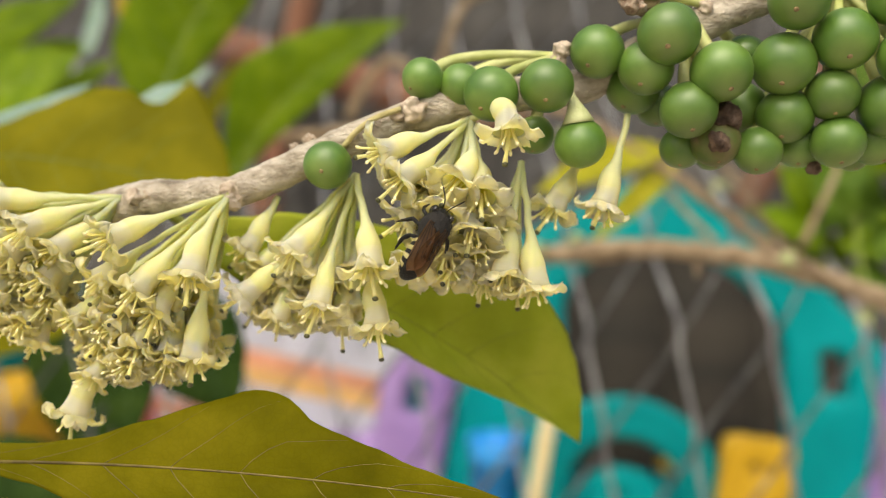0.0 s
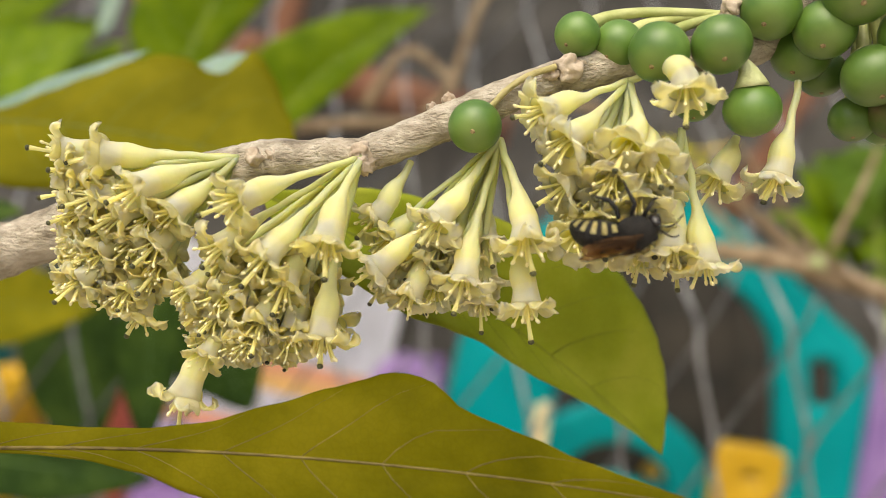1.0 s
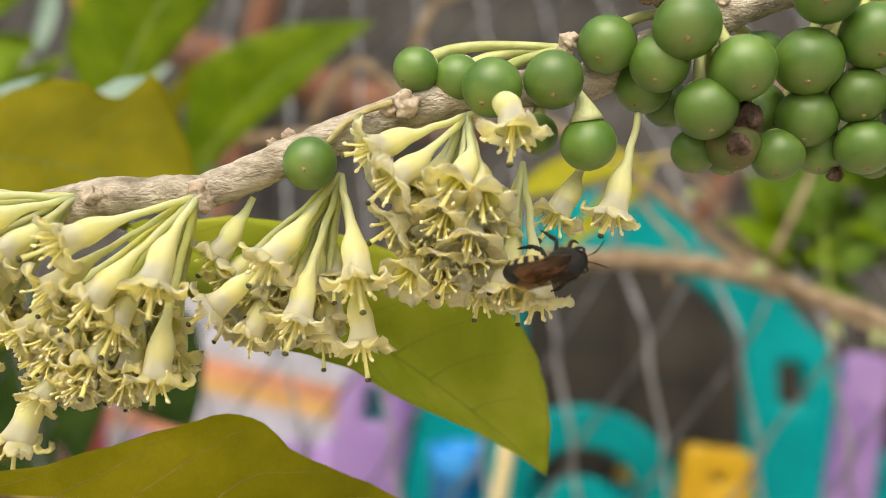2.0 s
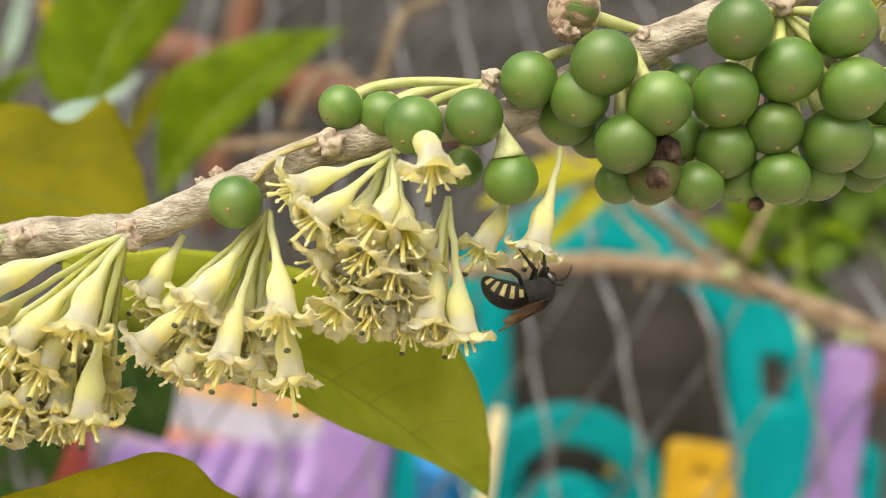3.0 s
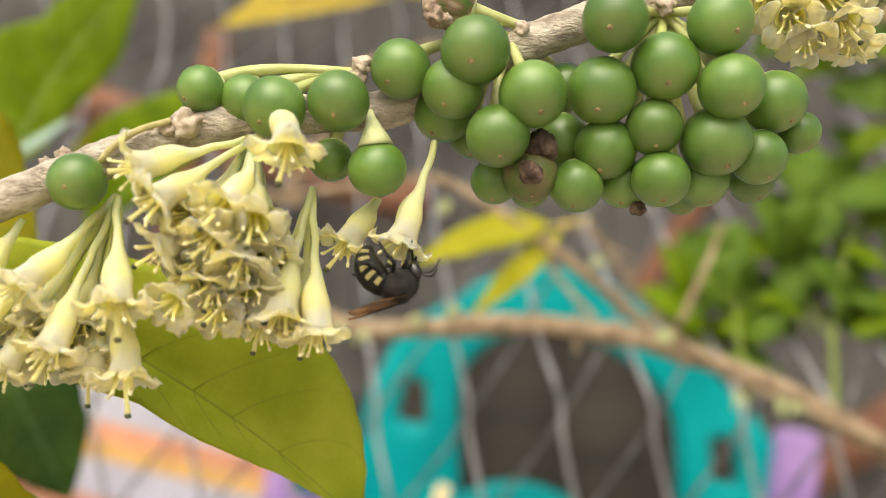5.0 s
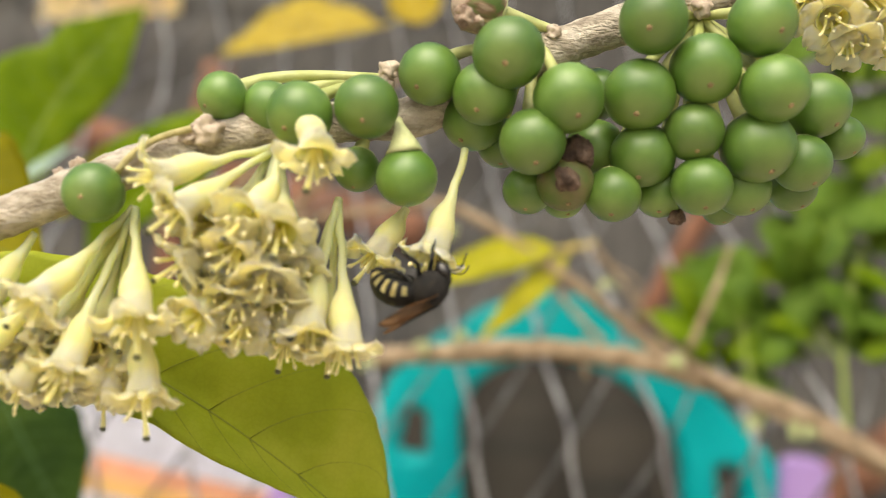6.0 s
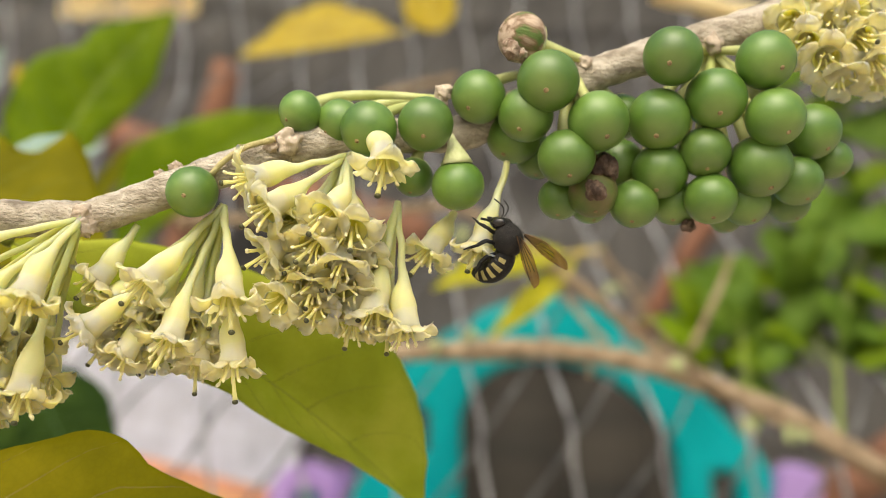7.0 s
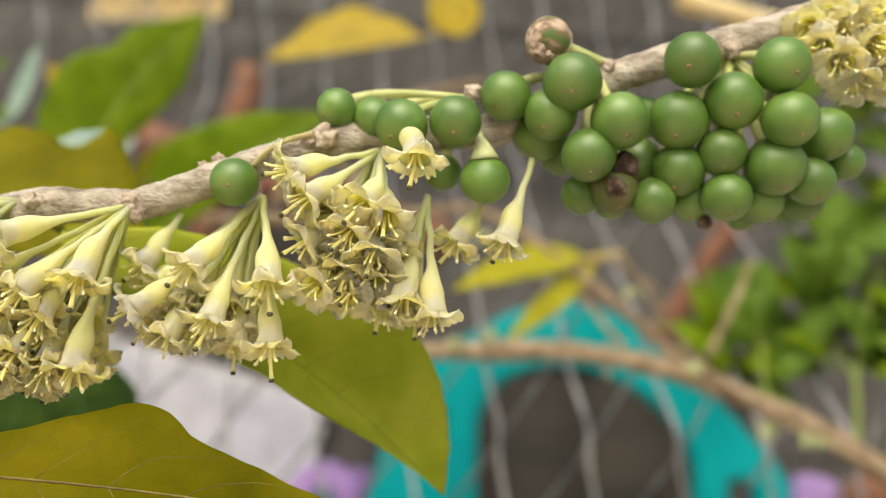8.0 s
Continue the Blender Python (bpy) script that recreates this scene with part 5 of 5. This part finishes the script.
for k in range(56):
    a, q = deep.uniform(0, 6.28), math.sqrt(deep.random())
    o = Vector((math.cos(a) * q * 0.78, deep.uniform(-0.3, 0.5), math.sin(a) * q * 0.82))
    flower(c5, nL, mid5 + o, (o.x * 0.5 - 0.4, -0.85, o.z * 0.4 - 0.55), deep.uniform(0.74, 0.94), style=0.4, r=deep, lobes=YELLOWER_PETALS)

# cluster at the branch's upper end
nM = (6.91, 12.20, 5.31)
c6 = cluster_of(nM, "cluster of cream flowers at the upper end of the branch")
for mouth, axis, s in (((5.21, 11.90, 3.64), (-0.5, -0.6, -0.6), 1), ((5.41, 11.80, 3.27), (-0.35, -0.65, -0.65), 1), ((6.00, 11.90, 2.78), (-0.1, -0.5, -0.85), 1),
                       ((5.66, 11.70, 3.01), (-0.2, -0.7, -0.65), 1), ((6.20, 11.60, 3.31), (0.1, -0.75, -0.6), 1), ((5.85, 11.80, 3.64), (-0.25, -0.8, -0.5), 1),
                       ((6.47, 11.80, 3.00), (0.1, -0.5, -0.85), 1), ((5.62, 12.00, 3.93), (-0.6, -0.6, -0.4), 1), ((6.17, 11.70, 3.79), (0.1, -0.8, -0.5), 1),
                       ((6.14, 12.00, 3.28), (0, -0.6, -0.8), 0.95), ((5.75, 12.10, 3.57), (-0.4, -0.6, -0.6), 0.95), ((6.76, 11.90, 3.64), (0.2, -0.7, -0.6), 0.95),
                       ((6.72, 12.10, 2.80), (0.1, -0.4, -0.9), 0.95), ((6.07, 12.20, 3.49), (-0.2, -0.6, -0.7), 0.95)):
    flower(c6, nM, mouth, axis, s, style=0.35, lobes=WIDE_PETALS)

# ---- the bee ----
bee = thing("bee", (0, 0, 0), "black bee with straw-yellow abdomen bands and brown wings", "bee")
# local: +y ahead, +z back up; metres
bm = bmesh.new()
ellipsoid(bm, (0, 0.0013, 0), (0.0022, 0.0025, 0.0021), None, 20, 14)
for v in bm.verts:
    v.co += v.co.normalized() * 0.00012 * noise.noise(v.co * 3000)
thorax = part("thorax", bm, BEE_FUZZ, bee, "dark hairy thorax")
bm = bmesh.new()
hair = random.Random(5)
for k in range(1100):
    d = Vector((hair.gauss(0, 1), hair.gauss(0, 1), hair.gauss(0, 1))).normalized()
    p = Vector((d.x * 0.00217, 0.0013 + d.y * 0.00247, d.z * 0.00207))
    q = p + (d + Vector((hair.uniform(-0.4, 0.4), -0.3, hair.uniform(-0.4, 0.4)))) * 0.00048
    s = d.orthogonal().normalized() * 0.00002
    vs = [bm.verts.new(p + s), bm.verts.new(p - s), bm.verts.new(p + d.cross(s)), bm.verts.new(q)]
    for a in ((0, 1, 3), (1, 2, 3), (2, 0, 3)):
        bm.faces.new([vs[i] for i in a])
part("hair", bm, BEE_FUZZ, thorax, "short dark hairs")
bm = bmesh.new()
ellipsoid(bm, (0, 0.0037, -0.0008), (0.0017, 0.0010, 0.0016), Matrix.Rotation(0.45, 4, "X"), 18, 12)
head = part("head", bm, BEE_BLACK, bee)
for s in (-1, 1):
    bm = bmesh.new()
    ellipsoid(bm, (s * 0.00128, 0.0038, -0.0007), (0.00055, 0.00075, 0.00115), None, 12, 9)
    part("eye", bm, BEE_EYE, head)
    bm = bmesh.new()
    sweep(bm, bezier((s * 0.0004, 0.0046, -0.0004), (s * 0.0007, 0.0056, 0.0006), (s * 0.0012, 0.0060, 0.0004), (s * 0.0018, 0.0072, -0.0006), 10), [0.00007] * 3 + [0.00010] * 8, 6)
    part("antenna", bm, BEE_BLACK, head)
    bm = bmesh.new()
    sweep(bm, bezier((s * 0.0005, 0.0043, -0.0019), (s * 0.0006, 0.0047, -0.0022), (s * 0.0004, 0.0049, -0.0025), (0, 0.0050, -0.0027), 6), [0.00026, 0.00026, 0.00024, 0.0002, 0.00016, 0.0001, 0.00006], 6)
    part("mandible", bm, BEE_BLACK, head)
bm = bmesh.new()
sweep(bm, bezier((0, 0.0042, -0.0020), (0, 0.0045, -0.0026), (0, 0.0047, -0.0031), (0, 0.0049, -0.0037), 6), [0.0002] * 7, 6)
part("tongue", bm, BEE_BLACK, head)
# abdomen: six overlapping rings, bent downwards, with pale bars on the flanks
axis_line = bezier((0, -0.0004, -0.0001), (0, -0.0028, 0.0004), (0, -0.0052, -0.0002), (0, -0.0058, -0.0026), 48)
bm = bmesh.new()
radii = []
for i in range(49):
    u = i / 48
    body = 0.00198 * math.sin(math.pi * (0.10 + 0.86 * u) ** 0.85) ** 0.55
    step = (u * 6) % 1.0
    radii.append(max(0.00025, body * (1.0 + 0.035 * (step - 0.5))))
sweep(bm, axis_line, radii, 20, flat=0.92)
abdomen = part("abdomen", bm, BEE_BLACK, bee, "segmented black abdomen")
for seg in range(5):
    i0 = 6 + seg * 8
    for s in (-1, 1):
        bm = bmesh.new()
        rows = []
        for i in (i0, i0 + 1, i0 + 3, i0 + 4):
            t = (axis_line[i + 1] - axis_line[i - 1]).normalized()
            sd = Vector((1, 0, 0))
            upv = sd.cross(t)
            row = []
            for k in range(9):
                a = radians(-46 + 56 * k / 8) if seg else radians(-38 + 38 * k / 8)
                edge = 1.0 if 0 < k < 8 and i not in (i0, i0 + 4) else 0.97
                row.append(bm.verts.new(axis_line[i] + (sd * s * math.cos(a) + upv * math.sin(a) * 0.92) * (radii[i] * edge + 0.00009)))
            rows.append(row)
        for a in range(3):
            for k in range(8):
                bm.faces.new((rows[a][k], rows[a][k + 1], rows[a + 1][k + 1], rows[a + 1][k]))
        bmesh.ops.solidify(bm, geom=list(bm.faces), thickness=0.00006)
        part("pale_band", bm, BEE_YELLOW, abdomen, "straw-yellow band")


def limb(name, s, joints, radii_):
    """A jointed leg: thigh, shin and foot, each swelling a little between the joints."""
    bm = bmesh.new()
    joints = [Vector((s * x, y, z)) * 0.001 for x, y, z in joints]
    line, r = [], []
    for a, b, ra, rb in zip(joints, joints[1:], radii_, radii_[1:]):
        for k in range(5):
            u = k / 5
            line.append(a.lerp(b, u))
            r.append((ra + (rb - ra) * u) * (0.72 + 0.38 * math.sin(math.pi * (0.12 + 0.8 * u))))
    line.append(joints[-1])
    r.append(radii_[-1] * 0.6)
    sweep(bm, line, r, 8, rough=0.3, freq=5000)
    return part(name, bm, BEE_BLACK, bee)


for s in (-1, 1):
    limb("front_leg", s, [(0.9, 2.4, -1.5), (2.3, 3.3, -2.0), (2.2, 4.1, -3.2), (1.8, 4.8, -3.9), (1.5, 5.2, -4.4)], [0.00024, 0.00028, 0.0002, 0.00012, 0.00008])
    limb("middle_leg", s, [(1.2, 1.0, -1.6), (2.9, 1.5, -2.1), (3.7, 0.9, -3.5), (3.9, 0.8, -4.6), (4.2, 0.6, -5.2)], [0.00024, 0.0003, 0.00024, 0.00013, 0.00008])
    limb("hind_leg", s, [(1.1, -0.5, -1.5), (2.0, -0.6, -2.4), (2.5, -1.3, -3.5), (2.5, -2.3, -4.2), (2.4, -3.0, -4.8)], [0.00028, 0.0003, 0.00032, 0.00022, 0.00009])


def wing_mesh(long, wide, s):
    """A wing blade that reaches from the hinge along -y, with raised veins."""
    bm = bmesh.new()
    n_, m_ = 18, 6
    grid = []
    for i in range(n_ + 1):
        u = i / n_
        w0 = wide * (0.12 + 0.88 * math.sin(math.pi * min(1, 0.06 + 0.70 * u)) ** 0.8) * (1 if u < 0.72 else math.sqrt(max(0.015, 1 - ((u - 0.72) / 0.28) ** 2.2)))
        grid.append([bm.verts.new((-s * w0 * (k / m_ - 0.25), -long * u, 0.00012 * math.sin(9 * u + 5 * k / m_))) for k in range(m_ + 1)])
    for i in range(n_):
        for k in range(m_):
            bm.faces.new((grid[i][k], grid[i][k + 1], grid[i + 1][k + 1], grid[i + 1][k]))
    bmesh.ops.solidify(bm, geom=list(bm.faces), thickness=0.00003)
    return bm


wings = []
for s in (-1, 1):
    wg = part("wing", wing_mesh(0.0078, 0.0025, s), BEE_WING, bee, "smoky brown translucent wing")
    for x0, x1, l in ((-0.02, -0.2, 0.85), (0.0, 0.1, 0.7), (0.05, 0.4, 0.7), (0.1, 0.55, 0.45)):
        bm = bmesh.new()
        sweep(bm, [Vector((-s * 0.0025 * (x0 + (x1 - x0) * k / 8), -0.0078 * l * k / 8, 0.00010)) for k in range(9)], [0.00005] * 9, 4)
        part("wing_vein", bm, BEE_BLACK, wg)
    wings.append((s, wg))


def motions():
    walk(bee, [
        (0, pose(-0.01931, 0.10412, 0.79381, 82.4, 32.6, 18.1)),
        (0.2, pose(-0.02131, 0.10419, 0.79670, 85.2, 31.6, 18.1)),
        (0.3, pose(-0.02281, 0.10419, 0.79579, 85.2, 31.4, 18.0)),
        (0.5, pose(-0.02112, 0.10386, 0.79241, 84.0, 5.7, 4.0)),
        (0.6, pose(-0.01986, 0.10392, 0.79071, 86.8, 7.2, 3.8)),
        (0.7, pose(-0.01842, 0.10383, 0.79042, 86.1, 24.5, 9.1)),
        (0.8, pose(-0.01659, 0.10381, 0.79068, 90.0, 38.4, 13.3)),
        (0.9, pose(-0.01425, 0.10430, 0.79040, 154.0, 58.7, 76.4)),
        (1, pose(-0.01678, 0.10437, 0.79034, 169.6, 45.2, 88.3)),
        (1.1, pose(-0.01499, 0.10488, 0.78851, 175.0, 41.2, 92.2)),
        (1.2, pose(-0.01576, 0.10488, 0.78690, -161.5, 43.1, 108.2)),
        (1.3, pose(-0.01199, 0.10482, 0.78840, 179.8, 76.0, 97.7)),
        (1.4, pose(-0.00988, 0.10463, 0.79051, 56.1, 68.8, -18.4)),
        (1.5, pose(-0.00795, 0.10500, 0.79264, 43.7, 66.4, -25.4)),
        (1.7, pose(-0.00533, 0.10563, 0.79178, 41.5, 75.2, -32.9)),
        (2.8, pose(0.00215, 0.11327, 0.79096, 139.7, 28.7, 80.2)),
        (3, pose(0.00423, 0.11344, 0.79183, 154.1, 33.9, 102.6)),
        (3.2, pose(0.00438, 0.11316, 0.78835, 151.2, 28.4, 121.1)),
        (3.5, pose(0.00435, 0.11402, 0.79235, 150.2, 31.6, 129.6)),
        (4, pose(0.00409, 0.11418, 0.79139, 148.6, 26.5, 120.2)),
        (4.3, pose(0.00692, 0.11382, 0.79112, 145.1, 24.8, 111.3)),
        (4.5, pose(0.00415, 0.11423, 0.79197, 154.3, 18.6, 94.6)),
        (4.7, pose(0.00395, 0.11423, 0.79206, 154.3, 18.1, 94.6)),
        (5.8, pose(0.00544, 0.11434, 0.79197, 143.7, 18.1, 85.7)),
        (6, pose(0.00392, 0.11391, 0.79308, 143.8, 19.8, 80.6)),
        (6.2, pose(0.00434, 0.11379, 0.79312, -170.2, 11.3, 101.3)),
        (6.3, pose(0.00348, 0.11333, 0.79282, -160.1, 16.8, 103.9)),
        (6.5, pose(0.00944, 0.11279, 0.79516, 167.1, 33.8, 92.4)),
        (6.6, pose(0.01063, 0.11347, 0.79829, 108.4, 11.3, 63.3)),
        (6.7, pose(0.01103, 0.11403, 0.79880, 89.5, -1.9, 64.0)),
        (6.8, pose(0.01122, 0.11403, 0.79811, 85.7, -3.5, 64.0)),
        (7, pose(0.00942, 0.11409, 0.79852, 83.2, -8.0, 62.7)),
        (7.1, pose(0.00843, 0.11315, 0.79883, 83.4, -10.2, 67.5)),
        (7.2, pose(0.01543, 0.11118, 0.79849, 31.4, -25.4, 84.5)),
        (7.3, pose(0.00826, 0.10284, 0.79056, 39.8, -39.9, 109.9)),
        (7.4, pose(0.00309, 0.08720, 0.76128, 5.8, -20.6, 155.6)),
        (7.6, pose(-0.00101, 0.07620, 0.73138, 5.7, -20.5, 155.8)),
        (8, pose(-0.00383, 0.07121, 0.69909, 5.2, -19.6, 157.0)),
    ])
    # the abdomen is held straighter on the first flowers and curled under later
    walk(abdomen, [(t, pose(0, 0, 0, a)) for t, a in ((0.0, -4), (0.8, -4), (1.2, 8), (1.4, 4), (1.7, 12), (2.8, 14), (3.0, 30), (3.3, 58), (3.5, 68), (4.7, 68), (5.8, 54), (6.0, 44), (6.2, 40), (6.3, 26),
                                                     (6.5, 8), (6.6, 34), (6.8, 44), (7.0, 44), (7.2, 8), (8.0, 8))])
    # the hanging leaf sways a little in the wind
    b = hanging_leaf.location.copy()
    walk(hanging_leaf, [(t, pose(b.x + dx * 0.01, b.y, b.z + dz * 0.01, 0, turn, 0)) for t, dx, dz, turn in
                        ((0.0, 0.42, -0.2, -1.6), (0.5, 0.18, -0.2, -0.6), (1.0, -0.12, -0.25, 0.4), (1.5, 0.12, -0.3, 0.4), (1.7, 0.08, -0.2, 0.2), (2.8, 0.05, -0.14, 0.0), (4.7, 0.03, -0.08, 0.0), (7.0, 0.0, 0.0, 0.0), (8.0, 0.0, 0.0, 0.0))])
    for s, wg in wings:
        def at(spread, lift, roll):
            # folded along the back: spread 12; outstretched: spread 80
            return pose(s * 0.0013, 0.0016, 0.0019, lift, 0, s * spread) @ pose(0, 0, 0, 0, s * roll, 0)
        rows = [(0.0, at(-3, -6, 10)), (1.7, at(-3, -5, 10)), (3.0, at(2, 0, 12)), (3.5, at(2, 8, 8)), (4.7, at(2, 8, 8)), (6.0, at(2, 6, 10)), (6.4, at(3, -4, 10)), (6.7, at(12, -12, 12)), (6.9, at(10, -30 if s > 0 else -12, 40)), (7.0, at(8, -44 if s > 0 else -14, 62 if s > 0 else 25)), (7.05, at(45, -10, 20))]
        t, k = 7.1, 0
        while t < 7.65:
            rows.append((round(t, 3), at(72, 35 if k % 2 else -25, 10)))
            t += 1 / 15
            k += 1
        rows.append((8.0, at(60, 0, 10)))
        walk(wg, rows)


motions()
